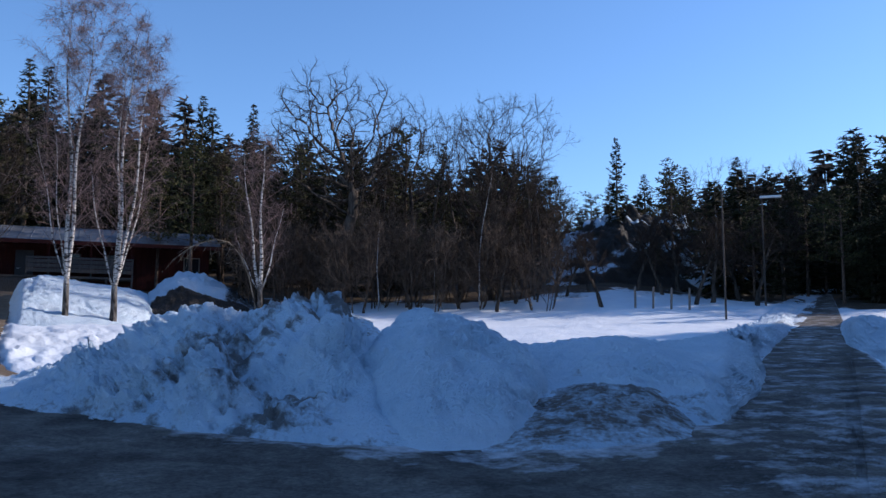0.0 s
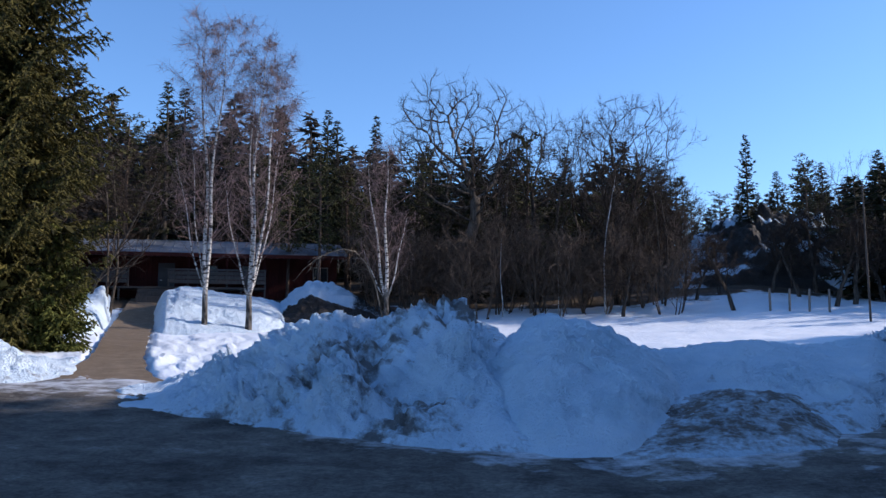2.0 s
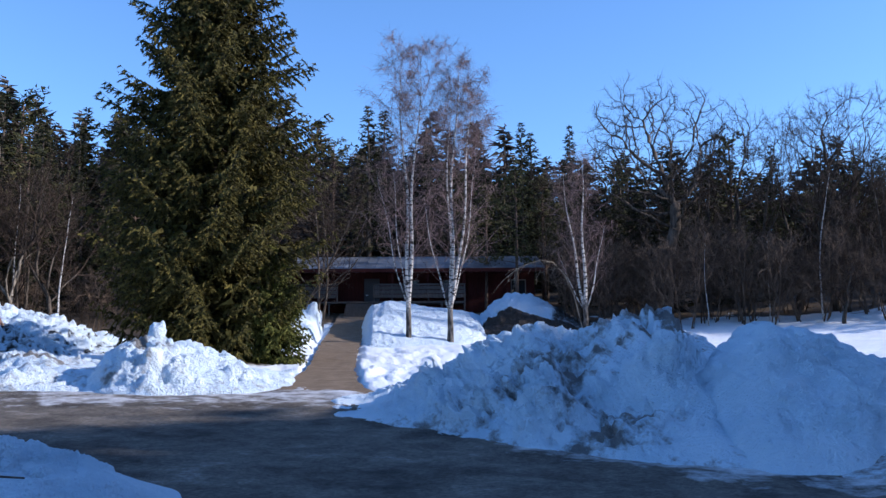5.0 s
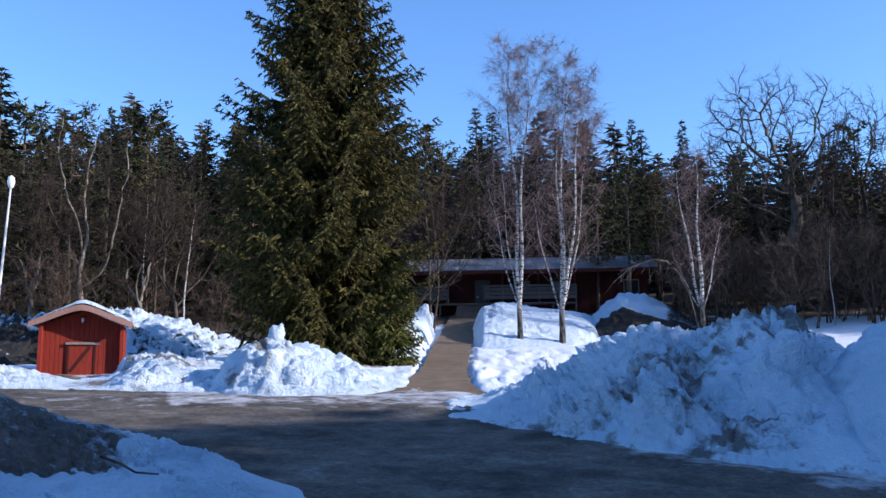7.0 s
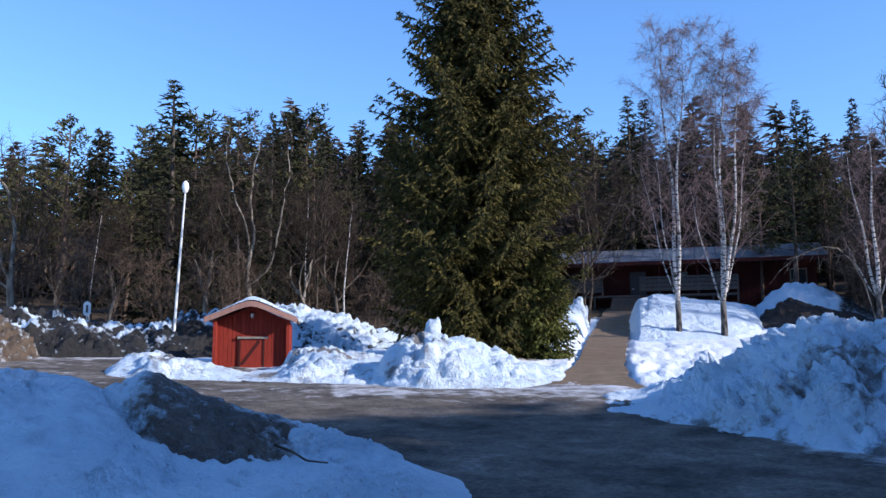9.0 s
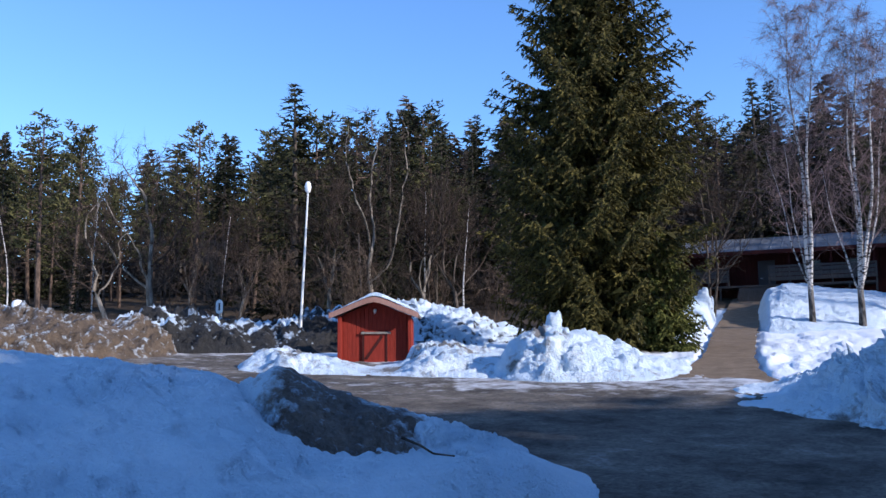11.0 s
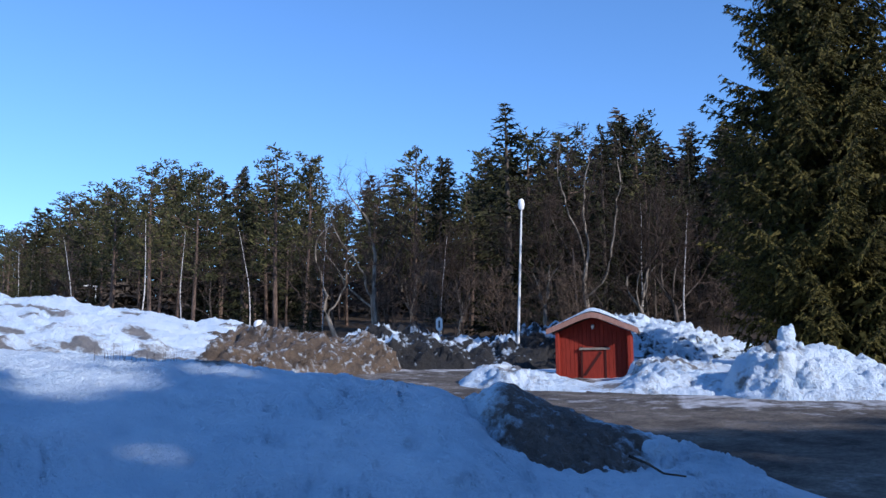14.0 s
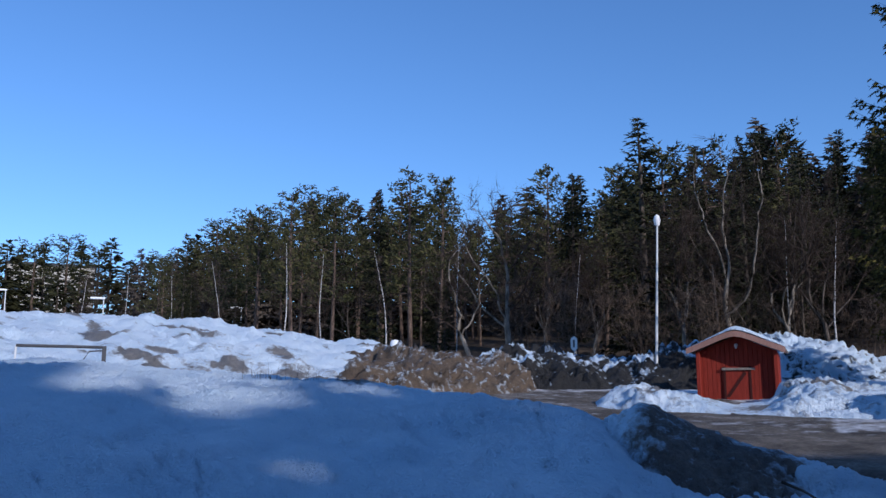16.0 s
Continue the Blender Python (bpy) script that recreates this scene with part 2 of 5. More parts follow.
azs = np.concatenate([np.arange(-30, 18, 0.5), np.arange(18, 40, 0.25), np.arange(40, 112, 0.5), np.arange(112, 330, 4.0)])
ds = np.concatenate([[0.02], np.geomspace(0.6, 130, 230), [180, 300, 600, 1500, 4000]])
A, D, X, Y = polar(azs, ds)
AW = (A + 180) % 360 - 180
Z = height(AW, D) + (0.06 * wobble(X, Y, 0.5) + 0.11 * np.abs(wobble(X, Y, 1.1, 5)) * np.clip(1.3 - D / 45, 0, 1) + 0.20 * np.abs(wobble(X, Y, 2.2, 8, 3)) * np.clip((AW - 18) / 6, 0, 1) * np.clip((40 - AW) / 3, 0, 1) * np.clip((42 - D) / 6, 0, 1)) * np.clip((D - 14) / 8, 0, 1)
edge_wood = np.interp(AW, [-180, -25, -18, -8, 3, 14, 25, 34, 45, 58, 70, 80, 90, 110, 180], [40, 44, 51, 52, 49, 50, 53, 49, 35, 40, 44, 55, 75, 85, 40])
ROAD_AZ = [-110, -75, -40, -30, -21.8, -19.9, -19.0, -18.6, -17.4, -15.8, -14.4, -13.0, -8, 0, 6, 18, 25, 31, 36, 48, 60, 66, 72, 80, 100]
ROAD_FAR = [8, 9, 12, 14, 20, 28, 60, 62, 49, 34, 22, 14.5, 12, 11.5, 11.2, 12.6, 15.2, 19.6, 21.5, 21.5, 29.5, 30, 28.5, 27, 22]
Z -= 0.12 * np.clip((np.interp(AW, ROAD_AZ, ROAD_FAR) - 0.2 - D) / 0.4, 0, 1) * (AW > -110) * (AW < 100)
on_path = np.abs(AW - np.interp(D, [19.5, 23, 27, 41, 54.5], [34.2, 33.1, 32.7, 32.2, 31.4])) * np.radians(1) * D < np.interp(D, [19.5, 22, 25, 27, 41, 54.5], [1.6, 0.95, 0.80, 0.78, 1.0, 0.95])
Z = np.where(on_path & (D > 19) & (D < 55), height(AW, D) - 0.06, Z)
bare = np.clip((D - edge_wood) / 5 + 0.4, 0.0, np.where((AW > -13) & (AW < -2) & (D > 56), 0.80, 0.93))
sx, sy = at(40.0, 29.5)
bare = np.maximum(bare, np.clip(1.25 - np.hypot(X - sx, Y - sy) / 4.0, 0, 0.95))
ground = tagged(new("ground", grid_mesh("ground", X, Y, Z, GROUND, {"bare": bare}, wrap=True)), "snow-covered ground rising into brown forest floor", "ground", kind="structure")

# icy road: a wide turning place that runs away to the side
azs = np.concatenate([np.arange(-110, -22, 1.0), np.arange(-22, -12, 0.1), np.arange(-12, 100, 0.4)])
far = np.interp(azs, ROAD_AZ, ROAD_FAR)
us = np.linspace(0, 1, 90)
A = np.repeat(azs[:, None], len(us), 1)
D = 0.2 + (far[:, None] - 0.2) * us[None, :] ** 1.3
X, Y = -np.sin(np.radians(A)) * D, np.cos(np.radians(A)) * D
Z = height(A, D) + 0.02 + 0.025 * wobble(X, Y, 1.2)
slush = np.clip(1.0 - (far[:, None] - D) / 2.8, 0, 1) * 0.80
slush = np.maximum(slush, np.clip((D - 15.5) / 5, 0, 0.62) * (A > 25) * (A < 50))
slush = np.maximum(slush, np.clip((D - 15.5) / 4, 0, 0.40) * (A >= 50))
slush = np.maximum(slush, 0.46 * np.clip((-9 - A) / 3, 0, 1))
rut = np.sin(np.hypot(X - 20, Y - 4) * 1.9 + 1.5 * wobble(X, Y, 0.12, 3)) * np.sin(np.hypot(X - 20, Y - 4) * 0.7)
along = np.sin((A + 40 / np.maximum(D, 6)) * 1.5 + 1.2 * wobble(X, Y, 0.2, 6))
rut = np.where(A < -9, along, rut)
slush = slush + np.where(A < -9, 0.07 * np.clip((D - 10) / 6, 0, 1), 0.16) * rut * np.clip((16 - D) / 3, 0.4, 1)
road = tagged(new("road", grid_mesh("road", X, Y, Z, ROAD, {"slush": slush})), "dark wet road with grey ice and slush", "road", kind="structure")

# gravel path up to the house
ts = np.linspace(0, 1, 60)
us = np.linspace(-1, 1, 9)
pd = 19.5 + ts * 35.0
paz = np.interp(pd, [19.5, 23, 27, 41, 54.5], [34.2, 33.1, 32.7, 32.2, 31.4])
hw = np.interp(pd, [19.5, 22, 25, 27, 41, 54.5], [1.5, 0.85, 0.70, 0.68, 0.90, 0.85])
hw = hw * (1 + 0.16 * wobble(pd, 0 * pd, 0.9, 3))
A = paz[:, None] + np.degrees(hw[:, None] * us[None, :] / pd[:, None])
D = np.repeat(pd[:, None], len(us), 1)
X, Y = -np.sin(np.radians(A)) * D, np.cos(np.radians(A)) * D
path = tagged(new("path", grid_mesh("path", X, Y, height(A, D) + np.interp(D, [19.5, 22, 26], [0.0, 0.05, 0.11]) + 0.02 * wobble(X, Y, 1.5), GRAVEL)), "brown gravel footpath cleared of snow", "path", kind="structure")


# ---- snow heaps ----
def heap(name, rows, label, lump=0.15, dirt_shade=0.0, dirt_fn=None, step=0.22, radial=70, seed=1.0, front=1.3, kind="", grain=1.0, mat=SNOW, calm=None, ends=None, crease_dark=0.12):
    """A ploughed heap of snow. Rows of azimuth, foot, crest and back distance, and the crest's elevation seen from the eye."""
    rows = sorted(rows)
    ends = ends or min(0.12 * (rows[-1][0] - rows[0][0]), 1.2)
    r = np.array(rows, float)
    azs = np.arange(r[0, 0], r[-1, 0] + step / 2, step)
    ease = [np.interp(azs, r[:, 0], r[:, k]) for k in range(1, 5)]
    ker = np.hanning(9) / np.hanning(9).sum()
    foot, crest, back, el = [np.convolve(np.pad(e, 4, mode="edge"), ker, "valid") for e in ease]
    top = EYE + crest * np.tan(np.radians(el)) - height(azs, crest)
    top = np.maximum(top, 0.02)
    fade = np.clip(np.minimum(azs - azs[0], azs[-1] - azs) / ends, 0, 1)
    fade = fade * fade * (3 - 2 * fade)
    top = top * fade
    us = np.linspace(0, 1, radial)
    kk = int(radial * 0.62)
    D = np.empty((len(azs), radial))
    P = np.empty_like(D)
    for j in range(radial):
        if j <= kk:
            v = j / kk
            D[:, j] = foot + (crest - foot) * v
            P[:, j] = (math.sin(v * math.pi / 2) ** front)
        else:
            v = (j - kk) / (radial - 1 - kk)
            D[:, j] = crest + (back - crest) * v
            P[:, j] = math.cos(v * math.pi / 2) ** 1.2
    A = np.repeat(azs[:, None], radial, 1)
    X, Y = -np.sin(np.radians(A)) * D, np.cos(np.radians(A)) * D
    n1 = wobble(X, Y, 0.8 * grain, seed, 3)
    n2 = wobble(X, Y, 2.6 * grain, seed + 7, 4)
    wx, wy = X + 0.25 * n2, Y - 0.25 * n2
    Z = height(A, D) - 0.12 + top[:, None] * P + 0.12 * fade[:, None] * np.clip(P * 6, 0, 1)
    c1, c2, c3, c4 = [clods(wx, wy, Z + 0.2 * n1, f * grain, seed + k) for f, k in ((1.25, 3), (2.8, 5), (5.6, 8), (10.5, 11))]
    rough = np.clip(0.75 + 1.6 * wobble(X, Y, 0.45, seed + 15, 2), 0.25, 1.6)
    body = np.clip(P * 3, 0, 1) * np.clip(top[:, None] / 0.5, 0.15, 1)
    if calm is not None:
        body = body * np.clip((A - calm) / 3, 0.35, 1)
    bump = body * lump * (n1 * 0.45 + n2 * 0.34 + c1 * 0.55 + c2 * 0.50 * rough + c3 * 0.28 * rough + c4 * 0.12 * rough - 0.62)
    # the lumps stand out square to the slope
    B = np.stack([X, Y, Z], -1)
    N = np.cross(np.gradient(B, axis=1), np.gradient(B, axis=0))
    N /= np.maximum(np.linalg.norm(N, axis=-1, keepdims=True), 1e-9)
    N *= np.sign(N[..., 2:3] + 1e-9)
    X, Y, Z = np.moveaxis(B + N * bump[..., None], -1, 0)
    # hollows between clods go darker: gathered grit plus shade painted into the creases
    dl = np.full(D.shape, dirt_shade - 0.05) + 0.14 * n2 + crease_dark * (0.95 - c2 - 0.8 * c3 - 0.3 * c4)
    if dirt_fn is not None:
        dl = dl + dirt_fn(A, D, P, X, Y)
    ob = new(name, grid_mesh(name, X, Y, Z, mat, {"dirt_shade": dl}))
    return tagged(ob, label, "snow pile", kind=kind)


def spot(A, D, az, d, wa, wd):
    return np.exp(-((A - az) / wa) ** 2 - ((D - d) / wd) ** 2)


def patches(X, Y, s, seed):
    return np.clip(0.5 + 1.6 * wobble(X, Y, s, seed, 4), 0, 1)


heap("snow_mound", [
    (33.5, 15.4, 17, 19, -2.6), (31, 14.8, 17, 19.5, -2.1), (25.2, 13.0, 17, 20, -0.4), (23.6, 12.6, 17, 20.5, 1.0), (21.5, 12.2, 16.8, 20.5, 2.1),
    (19.5, 11.8, 16.6, 20.5, 2.4), (17.2, 11.6, 17, 21, 2.05), (15.4, 11.3, 17.5, 21, 2.85), (12.0, 10.8, 17.5, 21, 3.0), (9.6, 10.5, 17.5, 21, 1.7), (8.6, 10.4, 17.5, 21, 0.9), (5, 10.3, 18, 21, 0.5),
    (-0.7, 10.6, 18, 21.5, 0.2), (-3, 10.7, 18.5, 22, 0.65), (-5.6, 10.8, 19, 22, 1.1), (-9, 11.4, 19, 22.5, 0.75), (-12.5, 12.6, 19.5, 23, 0.95), (-14.2, 15.5, 20, 23, 0.2), (-15.4, 18, 20.5, 22, -1.0)],
    "large ploughed snow mound with lumpy, gritty flanks", lump=0.50, grain=1.0, calm=8.5, crease_dark=0.34, step=0.14, radial=150, seed=2.0,
    dirt_fn=lambda A, D, P, X, Y: (1.15 * spot(A, D, 12.5, 16.6, 3.4, 1.7) + 0.85 * spot(A, D, 18.0, 14.6, 3.0, 1.5) + 0.45 * spot(A, D, 14.5, 12.4, 3.0, 0.6) + 0.50 * spot(A, D, 24, 13.6, 6, 0.8)) * patches(X, Y, 1.7, 2.2)
    + 1.2 * spot(A, D, 17.4, 11.9, 0.6, 0.25) + 0.45 * spot(A, D, 14.6, 12.2, 0.9, 0.35) + 0.40 * (P < 0.35) * patches(X, Y, 1.4, 3.0) - 0.15 * spot(A, D, 5, 15, 4.5, 3.0) - 0.15 * spot(A, D, -7, 18, 6, 3))
heap("domed_snow_mound", [
    (14.0, 14.2, 15.0, 17, -4.0), (11.6, 13.4, 14.9, 17.6, -1.9), (10, 12.4, 14.9, 18, -0.3), (8.8, 11.5, 15.0, 18.8, 0.9), (7.6, 10.8, 15.2, 19.2, 1.8), (6.6, 10.4, 15.3, 19.5, 2.2), (5.6, 10.2, 15.3, 19.5, 2.3), (4.2, 10.2, 15.3, 19.5, 2.0),
    (2.4, 10.3, 15.3, 19.5, 1.35), (0.8, 10.6, 15.2, 19, 0.7), (-0.7, 11.2, 15.0, 18.5, 0.0), (-2.0, 12.2, 15, 17.5, -1.2), (-3.6, 13.4, 14.6, 17, -3.0)],
    "smooth dome of packed snow in the mound", lump=0.19, crease_dark=0.07, step=0.14, radial=100, seed=3.0, front=1.55, ends=2.2,
    dirt_fn=lambda A, D, P, X, Y: 0.25 * np.clip((0.4 - P) * 2, 0, 1) * patches(X, Y, 1.1, 6) - 0.1)
heap("gritty_snow_mound", [
    (3.6, 10.4, 12.6, 14.5, -5.2), (2.4, 10.3, 12.9, 15, -4.2), (-0.5, 10.3, 13.4, 15.6, -2.95), (-3, 10.4, 13.6, 15.8, -2.25), (-4.8, 10.6, 13.7, 16, -2.0), (-8.3, 11.0, 13.8, 16, -2.3),
    (-10.3, 11.6, 13.8, 15.6, -3.3), (-11.8, 12, 13.5, 15, -4.6)],
    "low snow heap caked with brown grit", lump=0.08, dirt_shade=0.34, crease_dark=0.1, mat=GREY_SNOW, step=0.16, radial=70, seed=5.0,
    dirt_fn=lambda A, D, P, X, Y: 0.26 * np.clip((P - 0.15) / 0.4, 0, 1) + 0.16 * patches(X, Y, 0.8, 8) - 0.1)
heap("roadside_snow_bank", [
    (40, 9.0, 9.4, 9.8, -8.2), (45, 7.2, 8.8, 11, -6.3), (50, 5.2, 8.2, 12.8, -6.0), (53.7, 4.8, 7.8, 14, -6.2), (57, 4.5, 7.7, 14.5, -6.2), (59, 4.3, 7.8, 14.5, -5.7), (61, 4.2, 8.4, 14.5, -4.2), (62.8, 4.2, 9.6, 14.5, -1.9),
    (64.5, 4.0, 10.5, 15, -0.9), (71.6, 3.6, 12, 17, 0.3), (79, 3.5, 13, 18, 1.1), (86, 3.5, 13.5, 19, 1.4), (93.5, 3.5, 14, 19, 2.1), (100, 3.5, 14, 19, 2.2), (125, 3.5, 14, 19, 2.2)],
    "smooth shaded roadside snow bank", lump=0.085, grain=1.7, crease_dark=0.04, mat=SOFT_SNOW, step=0.25, radial=130, seed=9.0, front=1.0,
    dirt_fn=lambda A, D, P, X, Y: -0.2 + 1.3 * spot(A, D, 78.6, 12.9, 1.5, 0.6))
heap("black_snow_mound", [
    (44.5, 8.8, 9.4, 10.6, -6.2), (47, 8.0, 9.4, 11.6, -5.2), (50, 7.4, 9.6, 12.6, -4.3), (52, 7.1, 9.7, 13, -3.75), (54, 6.9, 9.8, 13.2, -3.1), (56, 6.9, 9.9, 13.4, -2.3), (57.5, 6.9, 10, 13.4, -1.65), (59, 7.1, 10, 13.2, -1.0),
    (60.2, 7.4, 10, 13, -0.2), (61.0, 7.6, 10, 12.8, 0.0), (62.0, 8.2, 10, 12.4, -0.6), (63.4, 8.8, 10.2, 12, -1.5), (65, 9.4, 10.4, 11.6, -2.0)],
    "black grit-covered heap of melting snow", lump=0.085, dirt_shade=0.42, crease_dark=0.22, grain=1.7, mat=GREY_SNOW, step=0.10, radial=120, seed=12.0,
    dirt_fn=lambda A, D, P, X, Y: 0.50 * spot(A, D, 57, 8.8, 3.6, 1.8) + 0.22 * patches(X, Y, 1.5, 6) - 0.8 * np.clip((52.5 - A) / 2, 0, 1) - 0.8 * np.clip((0.30 - P) / 0.3, 0, 1) - 0.3 * np.clip((A - 60.2) / 1.5, 0, 1))
heap("earth_hump", [
    (76.9, 12.2, 12.9, 13.8, 0.6), (77.8, 12.1, 12.9, 13.9, 1.25), (78.7, 12.0, 12.9, 14, 1.4), (79.6, 12.1, 12.9, 13.9, 1.3), (80.5, 12.2, 12.9, 13.8, 0.7)],
    "dark hump of bare earth on the snow bank", lump=0.06, dirt_shade=1.3, mat=BLACK_SNOW, step=0.1, radial=40, seed=61.0)
heap("bright_snow_mound", [
    (48.4, 20.6, 21.2, 22, -1.0), (47.2, 20.2, 21.6, 23, -0.2), (46.4, 19.9, 21.8, 24, 0.8), (45.3, 19.6, 22, 24.5, 1.7), (43.6, 19.4, 22, 24.5, 2.15), (42.2, 19.4, 22, 24.5, 1.8), (40.8, 19.4, 22, 24.5, 1.3),
    (38.1, 19.6, 22, 24.5, 0.35), (36.2, 20.2, 22.6, 25.5, 0.0), (35.0, 21, 23.6, 26.5, 0.0), (34.2, 22.5, 24.6, 27, 0.0)],
    "bright sunlit pile of shovelled snow", lump=0.24, crease_dark=0.08, step=0.14, radial=90, seed=15.0, front=0.8,
    dirt_fn=lambda A, D, P, X, Y: 1.1 * spot(A, D, 43.9, 21.4, 1.4, 0.8) * patches(X, Y, 2.0, 3) + 0.5 * spot(A, D, 46.0, 20.4, 0.5, 0.5) + 0.36 * patches(X, Y, 2.4, 5) * (P < 0.6) - 0.04)
heap("roadside_snow_ridge", [
    (64.2, 23.5, 24.5, 25.5, -0.1), (62.5, 22.6, 24, 25.5, 0.4), (60.6, 22.0, 23.8, 25.5, 0.95), (59, 21.8, 23.6, 25.3, 0.4), (57, 21.6, 23.4, 25, 0.0), (55, 21.2, 23.2, 25, -0.35), (53.3, 21, 23.2, 25, -0.1),
    (52, 20.8, 23.6, 26.5, 0.75), (50, 20.6, 24, 28, 0.9), (48, 20.4, 24, 28, 0.6), (46, 20.2, 24, 28, 0.4), (44.5, 21, 23.5, 26, -0.1)],
    "sunlit ridge of ploughed snow beside the road", lump=0.28, crease_dark=0.1, step=0.16, radial=80, seed=19.0, front=0.8,
    dirt_fn=lambda A, D, P, X, Y: 0.8 * spot(A, D, 60.1, 23.2, 1.0, 0.6) * patches(X, Y, 2.0, 5) + 0.9 * spot(A, D, 50.3, 23.8, 2.4, 0.7) * patches(X, Y, 1.5, 7) + 0.9 * spot(A, D, 54.0, 22.4, 0.9, 0.5) + 0.42 * patches(X, Y, 2.2, 6) - 0.06)
# real dirt, deepened past azimuth 56 to paint the shade lying on the wall
heap("dirty_snow_wall", [
    (44, 35, 38, 42, 1.6), (47, 34, 38, 42, 2.4), (49, 33, 38, 42, 3.1), (51, 32.5, 38, 42, 3.6), (53, 32, 37.5, 42, 3.5), (56, 30.5, 35, 40, 3.3), (59, 29, 34, 39, 3.1), (62, 29.5, 34, 39, 2.5), (66, 29.5, 34, 39, 2.9),
    (69, 30, 34, 39, 2.9), (71.5, 30, 34, 38, 2.7)],
    "long wall of dirty ploughed snow, darkened further for shade", lump=0.42, dirt_shade=1.15, crease_dark=0.7, mat=SHADE_DARK_SNOW, grain=1.2, step=0.14, radial=100, seed=23.0, front=0.7,
    dirt_fn=lambda A, D, P, X, Y: 0.30 * (A > 56) - 0.62 * (A < 54.5) * (0.35 + 1.1 * patches(X, Y, 0.7, 4)) - 1.9 * np.clip((P - 0.70) / 0.15, 0, 1) * np.clip(1.8 * patches(X, Y, 0.8, 2) - 0.7, 0, 1) - 0.5 * patches(X, Y, 1.1, 8) * (P > 0.3))
heap("brown_snow_mound", [
    (66.8, 28.5, 30.5, 33, 1.2), (68.5, 27.8, 30.5, 34, 2.0), (71, 27, 30.5, 34, 2.65), (74, 26.5, 30.5, 34, 2.95), (77, 26, 30.5, 34, 2.9), (80, 25.5, 30.5, 34, 2.6)],
    "brown earthy pile of broken snow lumps", lump=0.40, dirt_shade=1.0, crease_dark=0.62, grain=1.25, mat=BROWN_SNOW, step=0.18, radial=80, seed=27.0, front=0.7)
heap("snow_dump", [
    (74, 27.5, 34, 42, 2.9), (76, 26.5, 35, 43, 3.3), (79, 25.5, 35, 44, 3.6), (83.4, 24, 36, 46, 4.2), (88, 23, 36, 46, 4.7), (92, 22, 36, 46, 4.9), (96, 21, 36, 46, 4.85), (100, 20.5, 36, 46, 4.8), (118, 20, 36, 46, 4.8)],
    "wide sunlit dump of old ploughed snow", lump=0.26, grain=0.8, crease_dark=0.12, step=0.25, radial=120, seed=31.0, front=0.9,
    dirt_fn=lambda A, D, P, X, Y: 0.75 * spot(A, D, 84, 26, 10, 3.0) * patches(X, Y, 0.9, 4) + 0.95 * np.clip(2.6 * wobble(X, Y, 0.7, 9) - 0.42, 0, 1) - 0.04)
heap("verge_snow_bank", [
    (-18.9, 33, 38, 44, 1.2), (-19.4, 28, 36, 43, 1.9), (-20.4, 25, 33, 43, 2.0), (-22, 21, 30, 42, 1.6), (-26, 18, 26, 40, 1.6), (-34, 15, 22, 36, 1.6)],
    "snow bank on the verge of the side road", lump=0.2, step=0.2, radial=80, seed=35.0, front=0.8)
heap("road_edge_snow_ridge", [
    (-12.0, 16, 21, 30, 0.4), (-13.2, 17, 23.5, 34, 0.75), (-14.2, 20, 27, 40, 1.05), (-15.2, 24, 33, 48, 1.5), (-16.2, 31, 40, 54, 2.0), (-17.2, 39, 49, 60, 2.45), (-18.0, 48, 58, 64, 2.8), (-18.6, 56, 61, 66, 2.9)],
    "ploughed snow ridge along the side road", lump=0.3, step=0.08, radial=70, seed=39.0, ends=0.5, front=0.8)
heap("far_snow_mound", [
    (-16.6, 62, 65, 68, 2.7), (-17.6, 62, 65, 68, 3.1), (-18.6, 62, 65, 68, 3.35), (-19.8, 62, 65, 68, 3.1), (-22, 62, 65, 68, 2.9), (-26, 62, 65, 68, 2.9)],
    "snow pile at the bend of the road", lump=0.2, step=0.1, radial=50, seed=43.0)
heap("path_side_snow_bank", [
    (38.2, 26.5, 30, 36, 0.5), (36.8, 27, 33, 42, 1.3), (35.8, 29, 40, 48, 2.5), (34.9, 34, 46, 52, 3.8), (34.0, 39, 49, 53, 4.5), (33.3, 44, 51, 54, 4.6)],
    "snow bank along the footpath", lump=0.15, step=0.08, radial=60, seed=47.0)
heap("path_side_snow_bank", [
    (31.2, 39, 47, 52, 3.6), (30.5, 37.5, 47, 52, 4.1), (29.2, 37.5, 47.5, 52, 4.45), (28, 37.5, 48, 52, 4.3), (26, 38, 48, 52, 4.1), (24.5, 39, 48, 52, 3.9), (23.2, 41, 48, 52, 3.4), (22.4, 43, 48, 52, 2.8)],
    "rounded snow bank in front of the red house", lump=0.14, step=0.1, radial=80, seed=51.0)
heap("snowy_hedge_bank", [
    (24.2, 44.5, 48, 53, 2.6), (23.2, 44, 48, 53, 3.5), (22.2, 44, 48.5, 54, 4.4), (21.4, 44, 49, 54, 5.0), (20.2, 44, 49, 54, 4.75), (19.2, 44, 49, 54, 4.3), (18.0, 44, 48.5, 54, 3.5), (16.6, 44.5, 48, 53, 2.9), (14.5, 45, 48, 52, 2.6)],
    "dark brown earth bank with snow lying on top", lump=0.22, mat=EARTH_SNOW, step=0.08, radial=70, seed=55.0,
    dirt_fn=lambda A, D, P, X, Y: 1.2 - 1.9 * np.clip((P - 0.60) / 0.12, 0, 1) * np.clip((A - 18.2) / 1.0, 0.25, 1) * (A < 23.4))
